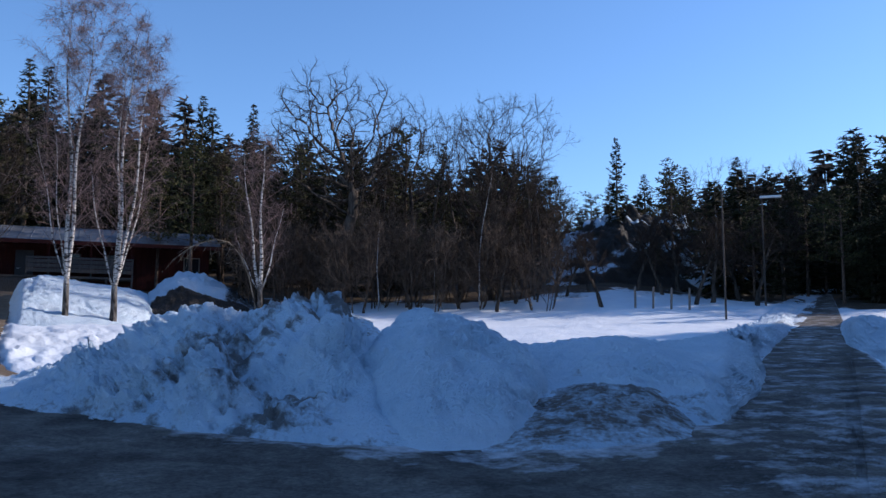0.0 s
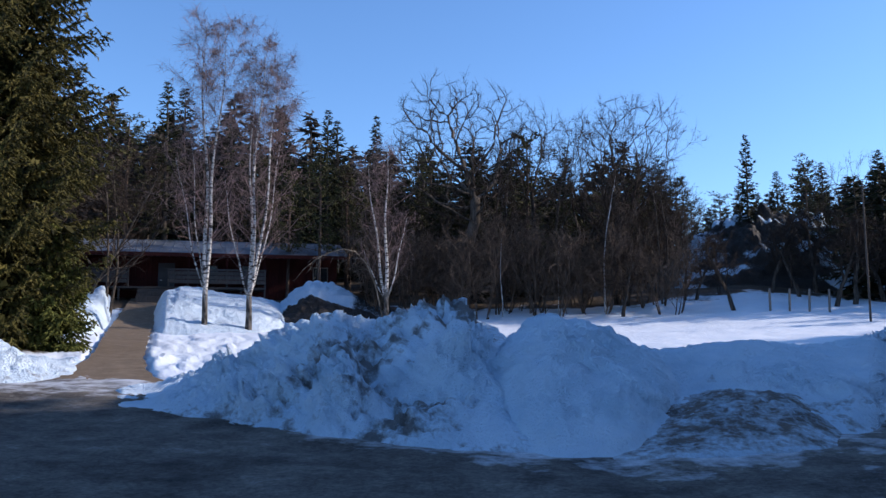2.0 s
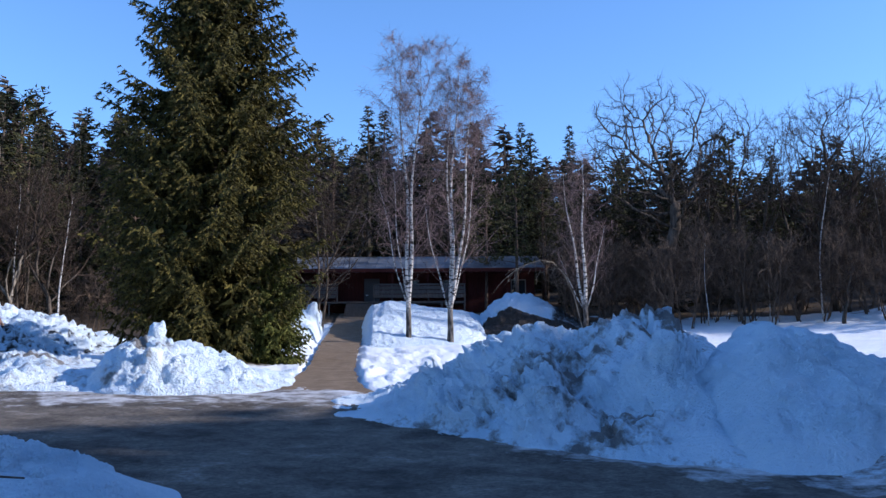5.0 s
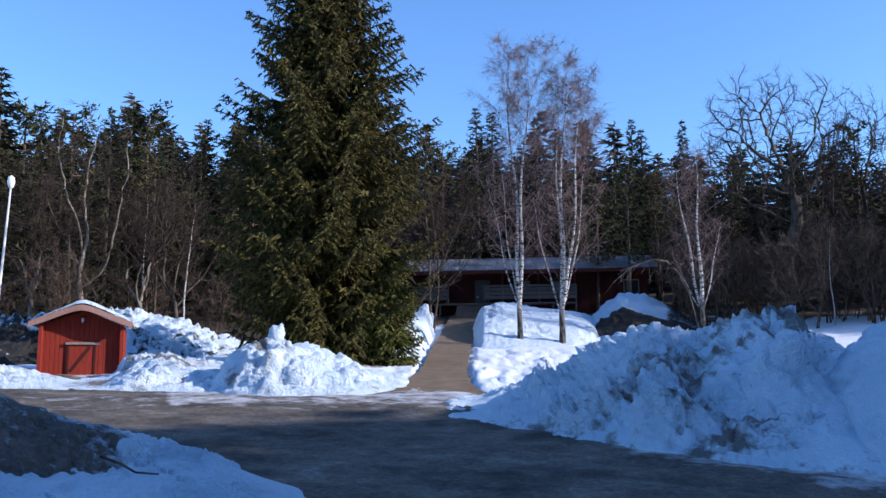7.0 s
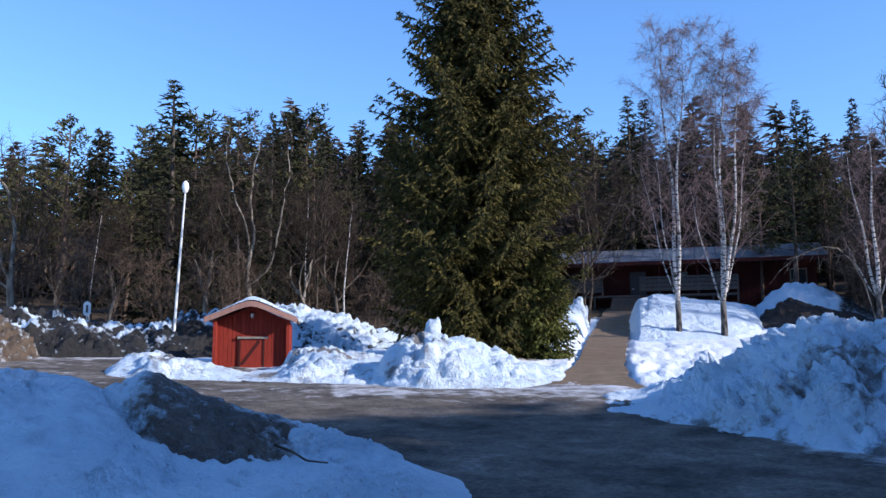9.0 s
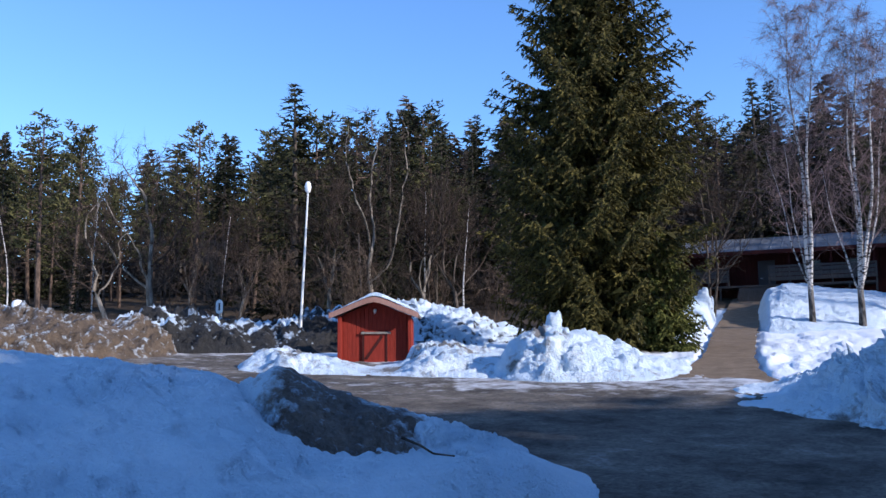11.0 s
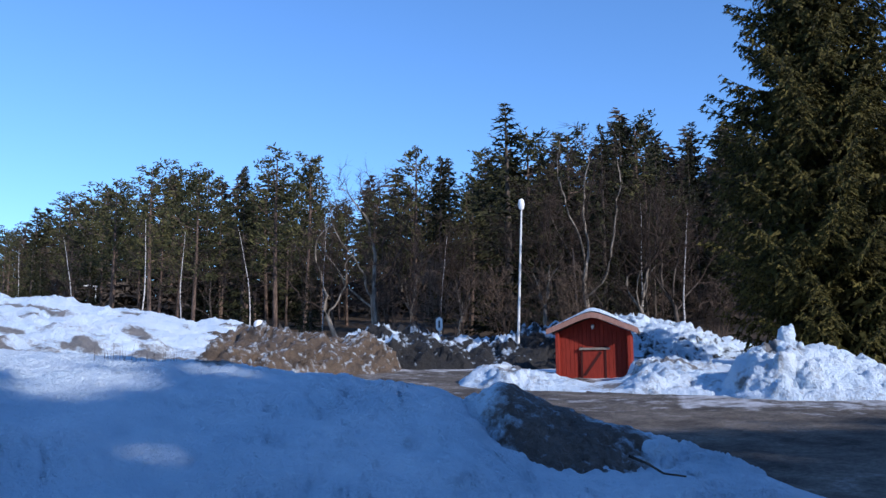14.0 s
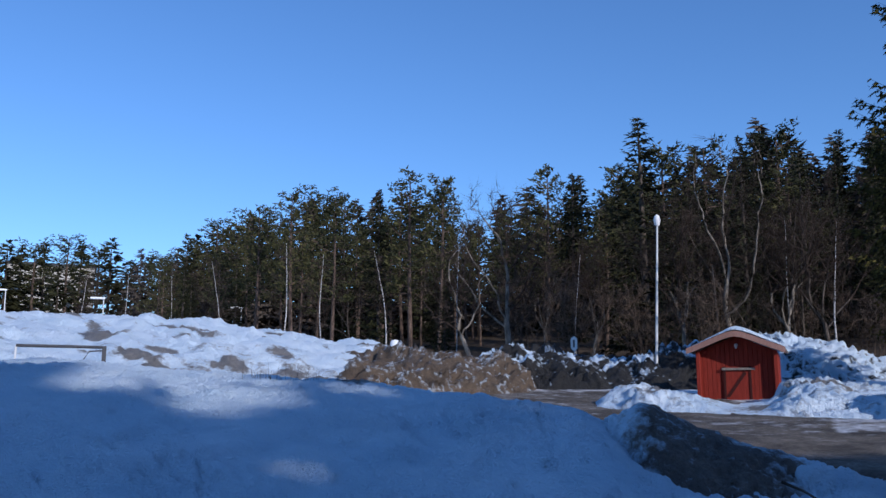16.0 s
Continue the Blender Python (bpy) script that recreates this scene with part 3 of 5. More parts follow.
heap("rocky_outcrop", [
    (-1.8, 55, 60, 66, 4.6), (-3.2, 55, 61, 68, 6.6), (-4.6, 55, 61, 68, 7.9), (-6, 55, 61, 68, 8.4), (-8, 55, 61, 68, 8.6), (-10, 55, 62, 68, 8.4), (-12.5, 56, 62, 68, 7.0), (-15, 57, 62, 68, 5.2)],
    "steep rocky slope with ledges of snow in the wood", lump=0.9, mat=EARTH_SNOW, grain=0.5, step=0.12, radial=90, seed=71.0, front=1.0, crease_dark=0.3,
    dirt_fn=lambda A, D, P, X, Y: 1.1 - 1.7 * np.clip(2.2 * wobble(X * 0.35, D * 1.6, 0.55, 4, 3) - 0.05, 0, 1))


# ---- plants ----
class Bits:
    """Gathers points and faces for one mesh; m counts the material."""

    def __init__(self):
        self.v, self.f, self.m, self.n = [], [], [], 0

    def add(self, verts, faces, m=0):
        self.v.append(np.asarray(verts, float).reshape(-1, 3))
        self.f += [tuple(i + self.n for i in q) for q in faces]
        self.m += [m] * len(faces)
        self.n += len(self.v[-1])

    def tube(self, pts, radii, sides=5, m=0):
        pts = [Vector(p) for p in pts]
        rings = []
        for i, p in enumerate(pts):
            way = (pts[min(i + 1, len(pts) - 1)] - pts[max(i - 1, 0)]).normalized()
            a = way.orthogonal().normalized() if abs(way.z) < 0.95 else Vector((1, 0, 0)).cross(way).normalized()
            b = way.cross(a)
            rings.append([p + (a * math.cos(2 * math.pi * k / sides) + b * math.sin(2 * math.pi * k / sides)) * radii[i] for k in range(sides)])
        f = [(r * sides + k, r * sides + (k + 1) % sides, (r + 1) * sides + (k + 1) % sides, (r + 1) * sides + k) for r in range(len(pts) - 1) for k in range(sides)]
        self.add([c for ring in rings for c in ring], f, m)

    def sprays(self, start, way, width, m=0):
        """Slim three-sided tapering sprays, many at once."""
        self.twigs(np.asarray(start) - 0.12 * np.asarray(way), np.asarray(way) * 1.12, width, m)

    def twigs(self, start, way, width, m=0):
        """Single slender blades for the finest twigs, three thin faces each."""
        start, way = np.asarray(start, float), np.asarray(way, float)
        u = way / np.maximum(np.linalg.norm(way, axis=1, keepdims=True), 1e-6)
        ref = np.where(np.abs(u[:, 2:3]) > 0.9, [[1.0, 0, 0]], [[0, 0, 1.0]])
        a = np.cross(u, ref)
        a /= np.linalg.norm(a, axis=1, keepdims=True)
        b = np.cross(u, a)
        w = np.broadcast_to(np.asarray(width, float), (len(start),))[:, None]
        v = np.stack([start + a * w, start + (-0.5 * a + 0.87 * b) * w, start + (-0.5 * a - 0.87 * b) * w, start + way], 1)
        base = self.n + 4 * np.arange(len(start))[:, None]
        tri = np.array([(0, 1, 3), (1, 2, 3), (2, 0, 3)])
        self.v.append(v.reshape(-1, 3))
        self.f += (base[:, :, None] + tri[None]).reshape(-1, 3).tolist()
        self.m += [m] * (3 * len(start))
        self.n += 4 * len(start)

    def mesh(self, name, *mats, smooth=False):
        me = bpy.data.meshes.new(name)
        me.from_pydata(np.concatenate(self.v).tolist(), [], self.f)
        for k in mats:
            me.materials.append(k)
        if len(mats) > 1:
            me.polygons.foreach_set("material_index", self.m)
        if smooth:
            me.polygons.foreach_set("use_smooth", [True] * len(me.polygons))
        me.update()
        return me


def under(parent, name, me, label=""):
    ob = new(name, me)
    ob.parent = parent
    if label:
        tagged(ob, label)
    return ob


def spruce(rng, h, spread, whorls, per, sprays, size, mats, bare_foot=0.04, name="spruce_tree", power=0.8, upturn=0.0, limbs=False, fat=(0.13, 0.22), hang=0.85, even=0.55):
    """A spruce: drooping whorls of branches hung with sprays of needles."""
    thing = new(name)
    b = Bits()
    lean = rng.normal(0, 0.008, 2) * h
    b.tube([(lean[0] * t * t, lean[1] * t * t, h * t - 0.3 * (t == 0)) for t in np.linspace(0, 1, 9)], [0.015 * h * (1 - t) ** 0.8 + 0.015 for t in np.linspace(0, 1, 9)], 7)
    under(thing, "trunk", b.mesh("trunk", mats[0], smooth=True))
    c = Bits()
    S, Wy, Wd = [], [], []
    for w in range(whorls):
        u0 = (w + rng.uniform(-0.3, 0.3)) / whorls
        u = min(max(bare_foot + (1 - bare_foot) * u0, bare_foot), 0.985)
        env = spread * (1 - u) ** power * (0.35 + 0.65 * min(1, (u - bare_foot + 0.03) / 0.10))
        for k in range(per):
            ang = 2 * math.pi * (k + rng.uniform(0, 1)) / per + w * 0.7
            L = env * rng.uniform(even, 1.10) + 0.12
            u = min(max(bare_foot + (1 - bare_foot) * (u0 + rng.uniform(-0.9, 0.9) / whorls), bare_foot), 0.99)
            tilt = np.interp(u, [0, 0.5, 1], [-0.30, -0.12, 0.55]) + rng.normal(0, 0.08)
            hx, hy = math.cos(ang), math.sin(ang)
            cx, cy = lean * u * u
            pts = []
            for q in np.linspace(0, 1, 5):
                pts.append((cx + hx * L * q, cy + hy * L * q, h * u + L * (tilt * q - 0.22 * q * (1 - q) * 2 + (0.16 + upturn) * q * q)))
            if limbs and L > 0.8:
                c.tube(pts, [0.012 * L + 0.008, 0.010 * L, 0.008 * L, 0.005 * L, 0.004], 3, 0)
            n = max(3, int(sprays * (0.35 + 0.65 * L / spread)))
            qs = rng.uniform(0.12, 1.0, n) ** 0.8
            P = np.array([np.interp(qs, np.linspace(0, 1, 5), [p[i] for p in pts]) for i in range(3)]).T
            side = rng.choice([-1, 1], n) * rng.uniform(0.25, 1.0, n)
            out = rng.uniform(0.35, 0.95, n)
            ln = size * rng.uniform(0.55, 1.25, n) * (0.55 + 0.45 * (1 - qs)) * (0.5 + 0.5 * min(1, L / (0.5 * spread)))
            way = np.stack([hx * out - hy * side, hy * out + hx * side, -rng.uniform(0.10, hang, n) + 0.35 * u + 0.45 * (qs > 0.9)], 1)
            way *= (ln / np.linalg.norm(way, axis=1))[:, None]
            S.append(P), Wy.append(way), Wd.append(ln * rng.uniform(*fat, n))
    S, Wy, Wd = np.concatenate(S), np.concatenate(Wy), np.concatenate(Wd)
    c.sprays(S, Wy, Wd, 1)
    under(thing, "crown", c.mesh("crown", mats[0], mats[1]))
    return thing


def fronded_spruce(rng, h, r, outline, whorls, per, mats, bare_foot=0.025):
    """A spruce seen from near: boughs that sag and turn up, hung with drooping needle-clad branchlets."""
    thing = new("spruce_tree")
    b = Bits()
    ts = np.linspace(0, 1, 12)
    b.tube([(0.01 * h * math.sin(3 * t), 0, h * t - 0.3 * (t == 0)) for t in ts], [r * (1 - t) ** 0.8 + 0.01 for t in ts], 9)
    under(thing, "trunk", b.mesh("trunk", mats[0], smooth=True))
    c = Bits()
    S, W, R = [], [], []
    us, rs = zip(*outline)
    qq = np.linspace(0, 1, 7)
    for w in range(whorls):
        for k in range(per if w < whorls * 0.85 else max(4, per - 3)):
            u = bare_foot + (0.985 - bare_foot) * min(max((w + rng.uniform(-0.45, 0.45)) / whorls, 0), 1) ** 0.95
            L = float(np.interp(u, us, rs)) * (rng.uniform(0.80, 1.06) if rng.random() < 0.62 else rng.uniform(0.45, 0.8))
            ang = 2 * math.pi * (k + rng.uniform(-0.35, 0.35)) / per + w * 2.4
            d = np.array((math.cos(ang), math.sin(ang), 0.0))
            side = np.array((-d[1], d[0], 0.0))
            rise = np.interp(u, [0, 0.3, 0.7, 1], [-0.34, -0.26, 0.0, 0.7]) + rng.normal(0, 0.06)
            sag = np.interp(u, [0, 0.6, 1], [0.30, 0.22, 0.05])
            zz = h * u + L * (rise * qq - sag * np.sin(qq * math.pi) * 0.5 + 0.20 * qq ** 3)
            zz = np.maximum(zz, 0.10 + 0.15 * qq)
            pts = d[None] * (L * qq)[:, None] + side[None] * (0.05 * L * rng.normal() * qq ** 2)[:, None]
            pts[:, 2] = zz
            c.tube(pts, np.interp(qq, [0, 1], [0.010 * L + 0.008, 0.004]), 3, 0)
            n = max(5, int(9 * L + 3))
            q = np.linspace(0.16, 0.97, n) + rng.uniform(-0.03, 0.03, n)
            P = np.stack([np.interp(q, qq, pts[:, i]) for i in range(3)], 1)
            sg = np.where(np.arange(n) % 2 == 0, 1.0, -1.0)
            ln = (0.20 + 0.30 * L * (1 - q) ** 0.8 * np.minimum(1, q / 0.3)) * rng.uniform(0.6, 1.2, n)
            way = d[None] * rng.uniform(0.5, 0.9, n)[:, None] + side[None] * (sg * rng.uniform(0.5, 1.0, n))[:, None]
            way[:, 2] = -rng.uniform(0.15, 0.95, n) * (1.1 - 0.7 * u)
            # dense dark shoots close to the trunk
            k_in = int(7 * L + 4)
            qi = rng.uniform(0.03, 0.62, k_in)
            Pi = np.stack([np.interp(qi, qq, pts[:, i]) for i in range(3)], 1) + rng.normal(0, 0.10, (k_in, 3)) * min(1.0, L)
            Wi = rng.normal(0, 1, (k_in, 3)) + d[None] * 0.6 + [0, 0, -0.6]
            li = rng.uniform(0.22, 0.42, k_in) * min(1.0, 0.35 + 0.3 * L)
            S.append(Pi), W.append(Wi * (li / np.linalg.norm(Wi, axis=1))[:, None]), R.append(li * rng.uniform(0.20, 0.30, k_in))
            # the bough's own tip is a branchlet too
            P = np.vstack([P, pts[4:5], pts[2:3]])
            way = np.vstack([way, (pts[6:7] - pts[4:5]) * 1.05, (pts[4:5] - pts[2:3])])
            way[:n] *= (ln / np.linalg.norm(way[:n], axis=1))[:, None]
            lens = np.linalg.norm(way, axis=1)
            for p, v, l in zip(P, way, lens):
                m = max(5, int(l * 30))
                a = rng.uniform(0.0, 1.0, m)
                ctr = p + v * a[:, None]
                ctr[:, 2] -= 0.22 * l * a * a
                out = rng.normal(0, 1, (m, 3))
                out[:, 2] -= 0.55
                fwd = v / max(l, 1e-6) * 0.9 + out * 0.55
                sz = rng.uniform(0.10, 0.20, m) * (1.05 - 0.35 * a)
                S.append(ctr)
                W.append(fwd * (sz / np.linalg.norm(fwd, axis=1))[:, None])
                R.append(sz * rng.uniform(0.16, 0.27, m))
    c.sprays(np.concatenate(S), np.concatenate(W), np.concatenate(R), 1)
    under(thing, "crown", c.mesh("crown", mats[0], mats[1]))
    return thing


def pine(rng, h, spread, mats, clear=0.45, name="pine_tree", branches=34, tufts=32):
    """A pine: a tall bare trunk and an uneven crown of needle tufts."""
    thing = new(name)
    b = Bits()
    bend = rng.normal(0, 0.02, 2) * h
    bx = lambda t: bend[0] * math.sin(t * 2.4)
    by = lambda t: bend[1] * math.sin(t * 2.0)
    b.tube([(bx(t), by(t), h * t - 0.3 * (t == 0)) for t in np.linspace(0, 0.98, 10)], [0.012 * h * (1 - t) ** 0.7 + 0.03 for t in np.linspace(0, 1, 10)], 7)
    under(thing, "trunk", b.mesh("trunk", mats[0], smooth=True))
    c = Bits()
    S, Wy, Wd = [], [], []
    for w in range(branches):
        u = clear + (0.985 - clear) * (w / branches) + rng.uniform(-0.01, 0.01)
        k = (u - clear) / (1 - clear)
        L = spread * rng.uniform(0.45, 1.2) * (0.55 + 0.75 * math.sin(min(1, k + 0.25) * math.pi * 0.8)) * (1.1 - 0.55 * k)
        ang = w * 2.4 + rng.uniform(-0.6, 0.6)
        hx, hy = math.cos(ang), math.sin(ang)
        rise = rng.uniform(-0.05, 0.35) + 0.45 * k
        pts = [(bx(u) + hx * L * q, by(u) + hy * L * q, h * u + L * (rise * q * q + 0.05 * q)) for q in (0, 0.5, 1.0)]
        c.tube(pts, [0.05, 0.035, 0.012], 3, 0)
        n = tufts
        q = rng.uniform(0.45, 1.05, n)
        p = np.array([np.interp(q, (0, 0.5, 1.0), [a[i] for a in pts]) for i in range(3)]).T
        off = rng.normal(0, 1, (n, 3)) * [0.26, 0.26, 0.09] * (0.5 + 0.5 * L)
        way = rng.normal(0, 1, (n, 3)) * [1, 1, 0.5] + [0.5 * hx, 0.5 * hy, 0.45]
        ln = rng.uniform(0.26, 0.52, n)
        S.append(p + off), Wy.append(way * (ln / np.linalg.norm(way, axis=1))[:, None]), Wd.append(ln * rng.uniform(0.16, 0.28, n))
    c.sprays(np.concatenate(S), np.concatenate(Wy), np.concatenate(Wd), 1)
    under(thing, "crown", c.mesh("crown", mats[0], mats[1]))
    return thing


def limb_walk(rng, p, way, L, r, steps, wander, lift):
    pts, rad = [Vector(p)], [r]
    way = Vector(way).normalized()
    for k in range(steps):
        way = (way + Vector(rng.normal(0, wander, 3)) + Vector((0, 0, lift))).normalized()
        pts.append(pts[-1] + way * (L / steps))
        rad.append(max(r * (1 - 0.8 * (k + 1) / steps), 0.006))
    return pts, rad, way


def leafless(rng, h, r, mats, stems=1, fork=0.3, spread=0.9, limbs=9, twigs=9, fine=10, wander=0.16, lift=0.05, droop=0.0, name="bare_tree", gap=0.2, foot=None, fine_len=0.9, limb_len=0.5, twig_w=0.008, limb_r=0.5):
    """A leafless tree: trunk, limbs, branches and a haze of fine twigs."""
    thing = new(name)
    b, c = Bits(), Bits()
    S, Wy = [], []
    for s in range(stems):
        a0 = rng.uniform(0, 2 * math.pi)
        tilt = gap * (stems > 1) + rng.uniform(0, 0.05)
        pts, rad, _ = limb_walk(rng, (0.06 * stems * math.cos(a0), 0.06 * stems * math.sin(a0), -0.3), (math.cos(a0) * tilt, math.sin(a0) * tilt, 1), h * rng.uniform(0.9, 1.0), r, 12, 0.045 if stems > 1 or wander < 0.12 else 0.09, 0.06)
        b.tube(pts, rad, 7)
        for k in range(limbs):
            u = fork + (0.97 - fork) * (k + rng.uniform(0, 0.8)) / limbs
            i = min(int(u * 12), 11)
            p = pts[i].lerp(pts[i + 1], u * 12 - i)
            ang = k * 2.4 + rng.uniform(-0.5, 0.5)
            L1 = h * limb_len * (1.08 - u) * rng.uniform(0.7, 1.2) + 0.3
            r1 = rad[i] * limb_r * rng.uniform(0.85, 1.2)
            q, qr, _ = limb_walk(rng, p, (math.cos(ang) * spread, math.sin(ang) * spread, 0.75), L1, r1, 6, wander, lift)
            (b if r1 > 0.05 else c).tube(q, qr, 5 if r1 > 0.05 else 4)
            for j in range(twigs):
                v = 0.22 + 0.78 * (j + rng.uniform(0, 1)) / twigs
                i2 = min(int(v * 6), 5)
                p2 = q[i2].lerp(q[i2 + 1], v * 6 - i2)
                w2 = Vector(rng.normal(0, 1, 3)) + (q[i2 + 1] - q[i2]).normalized() * 0.9 + Vector((0, 0, 0.35 - droop))
                L2 = L1 * 0.42 * rng.uniform(0.5, 1.2) + 0.25
                t2, tr, _ = limb_walk(rng, p2, w2, L2, max(qr[i2] * 0.5, 0.012), 3, wander, lift - droop * 0.35)
                c.tube(t2, tr, 3)
                m = fine
                vs = rng.uniform(0.1, 1.0, m) * 2.999
                ii = vs.astype(int)
                P = np.array([t2[x].lerp(t2[x + 1], y - x) for x, y in zip(ii, vs)])
                dirs = rng.normal(0, 1, (m, 3)) + np.array((t2[3] - t2[0]).normalized()) * 1.0 + [0, 0, 0.3 - 1.3 * droop]
                ln = fine_len * rng.uniform(0.35, 1.1, m) * (0.45 + 0.55 * min(1.0, L2 / 1.2))
                S.append(P), Wy.append(dirs * (ln / np.linalg.norm(dirs, axis=1))[:, None])
    c.twigs(np.concatenate(S), np.concatenate(Wy), twig_w)
    under(thing, "trunk", b.mesh("trunk", mats[0], smooth=True))
    under(thing, "crown", c.mesh("crown", mats[1]))
    if foot:
        f = Bits()
        f.tube([(0, 0, -0.2), (0, 0, 0.25), (0, 0, 1.2)], [r * 1.55, r * 1.18, r * 1.03], 9)
        under(thing, "trunk_foot", f.mesh("trunk_foot", foot, smooth=True))
    return thing


def birch(rng, h, r, bole, stems, BARE_HAZE=1.0):
    """A birch whose short bole parts into white stems. Stems: sideways and far lean, share of the height, share of the bole's radius."""
    thing = new("birch_tree")
    f = Bits()
    f.tube([(0, 0, -0.2), (0, 0, 0.15), (0.01, 0, 0.7), (0.0, 0, bole * 0.7), (0, 0, bole)], [r * 1.45, r * 1.15, r * 1.0, r * 0.95, r * 0.85], 10)
    under(thing, "bole", f.mesh("bole", BIRCH_FOOT, smooth=True), "dark rough bark at the foot")
    c = Bits()
    S, Wy = [], []
    for sx_, sy_, share, thick in stems:
        b = Bits()
        L, n = h * share - bole, 14
        pts, rad = [], []
        ph = rng.uniform(0, 6)
        for k in range(n + 1):
            t = k / n
            wav = 0.010 * L * math.sin(t * 9 + ph) * min(1, 3 * t)
            out = (t ** 0.75 if abs(sx_) > 0.1 else t) * L
            pts.append((sx_ * out + wav, sy_ * out + wav * 0.6, bole - 0.25 + (L + 0.25) * t))
            rad.append(max(r * thick * (1 - t) ** 0.85, 0.008))
        b.tube(pts, rad, 8)
        under(thing, "stem", b.mesh("stem", BIRCH_FOOT, smooth=True), "white birch stem")
        pv = [Vector(p) for p in pts]
        limbs = int(26 * share)
        for k in range(limbs):
            t = 0.16 + 0.83 * (k + rng.uniform(0, 0.9)) / limbs
            i = min(int(t * n), n - 1)
            p = pv[i].lerp(pv[i + 1], t * n - i)
            ang = k * 2.4 + rng.uniform(-0.5, 0.5)
            L1 = (0.45 + 0.185 * h * (1.16 - t) * rng.uniform(0.5, 1.2)) * (0.65 + 0.5 * share)
            q, qr, _ = limb_walk(rng, p, (0.72 * math.cos(ang), 0.72 * math.sin(ang), 0.85), L1, max(rad[i] * 0.28, 0.010), 5, 0.10, 0.02)
            c.tube(q, qr, 3)
            haze = BARE_HAZE * (0.25 + 0.75 * min(1, max(0, (p.z / h - 0.45) / 0.25)))
            for j in range(int(10 * haze) + 2):
                v = rng.uniform(0.25, 0.999) * 5
                i2 = int(v)
                p2 = q[i2].lerp(q[i2 + 1], v - i2)
                t2, tr, _ = limb_walk(rng, p2, Vector(rng.normal(0, 0.8, 3)) + (q[i2 + 1] - q[i2]).normalized() + Vector((0, 0, 0.1)), L1 * 0.40 * rng.uniform(0.5, 1.2) + 0.15, 0.008, 3, 0.15, -0.10)
                c.tube(t2, tr, 3)
                m = int(14 * haze) + 2
                vs = rng.uniform(0.1, 1.0, m) * 2.999
                P = np.array([t2[int(x)].lerp(t2[int(x) + 1], x - int(x)) for x in vs])
                dirs = rng.normal(0, 0.8, (m, 3)) + np.array((t2[3] - t2[0]).normalized()) * 0.6 + [0, 0, -0.55]
                S.append(P), Wy.append(dirs * (rng.uniform(0.25, 0.85, m) / np.linalg.norm(dirs, axis=1))[:, None])
    c.twigs(np.concatenate(S), np.concatenate(Wy), 0.0045)
    under(thing, "crown", c.mesh("crown", BIRCH_TWIG), "purplish haze of fine twigs")
    return thing


def broadleaf(rng, h, r, mats, bole=0.28, levels=5, kids=3, spread=0.75, crook=0.22, fine=7, fine_len=0.7, name="bare_tree", lean=0.0, twig_w=0.008, keep=0.74):
    """A wide-crowned leafless tree that forks again and again."""
    thing = new(name)
    b, c = Bits(), Bits()
    S, Wy = [], []

    def grow(p, way, L, rad, level):
        steps = 4 if level < 3 else 3
        pts, rr, w = [Vector(p)], [rad], Vector(way).normalized()
        for k in range(steps):
            w = (w + Vector(rng.normal(0, crook if level else crook * 0.4, 3)) + Vector((0, 0, 0.07))).normalized()
            pts.append(pts[-1] + w * (L / steps))
            rr.append(max(rad * (1 - 0.30 * (k + 1) / steps), 0.008))
        (b if level < 2 else c).tube(pts, rr, (8, 6, 5, 4, 3, 3)[min(level, 5)])
        if level >= levels - 2:
            m = fine
            vs = rng.uniform(0.1, 1.0, m) * (steps - 0.001)
            P = np.array([pts[int(x)].lerp(pts[int(x) + 1], x - int(x)) for x in vs])
            dirs = rng.normal(0, 1, (m, 3)) + np.array(w) * 1.1 + [0, 0, 0.3]
            ln = fine_len * rng.uniform(0.35, 1.1, m)
            S.append(P), Wy.append(dirs * (ln / np.linalg.norm(dirs, axis=1))[:, None])
        if level >= levels:
            return
        n = kids + (level < 2) + int(rng.random() < 0.4)
        for k in range(n):
            at_end = k < 2
            q = pts[-1] if at_end else pts[-2].lerp(pts[-1], rng.uniform(0, 1))
            ang = 2 * math.pi * (k + rng.uniform(-0.25, 0.25)) / n + level
            side = w.orthogonal().normalized()
            turn = Matrix.Rotation(ang, 3, w)
            tilt = spread * rng.uniform(0.55, 1.25)
            grow(q, w + (turn @ side) * tilt, L * keep * rng.uniform(0.75, 1.2) * (1.15 if level == 0 else 1), rr[-1] * (0.82 if at_end else 0.55), level + 1)

    grow((0, 0, -0.3), (lean, 0, 1), h * bole, r, 0)
    top = float(np.percentile(np.concatenate(S)[:, 2], 99.0))
    k = h / top
    for part_bits in (b, c):
        part_bits.v = [v * k for v in part_bits.v]
    c.twigs(np.concatenate(S) * k, np.concatenate(Wy), twig_w)
    under(thing, "trunk", b.mesh("trunk", mats[0], smooth=True))
    under(thing, "crown", c.mesh("crown", mats[1]))
    return thing


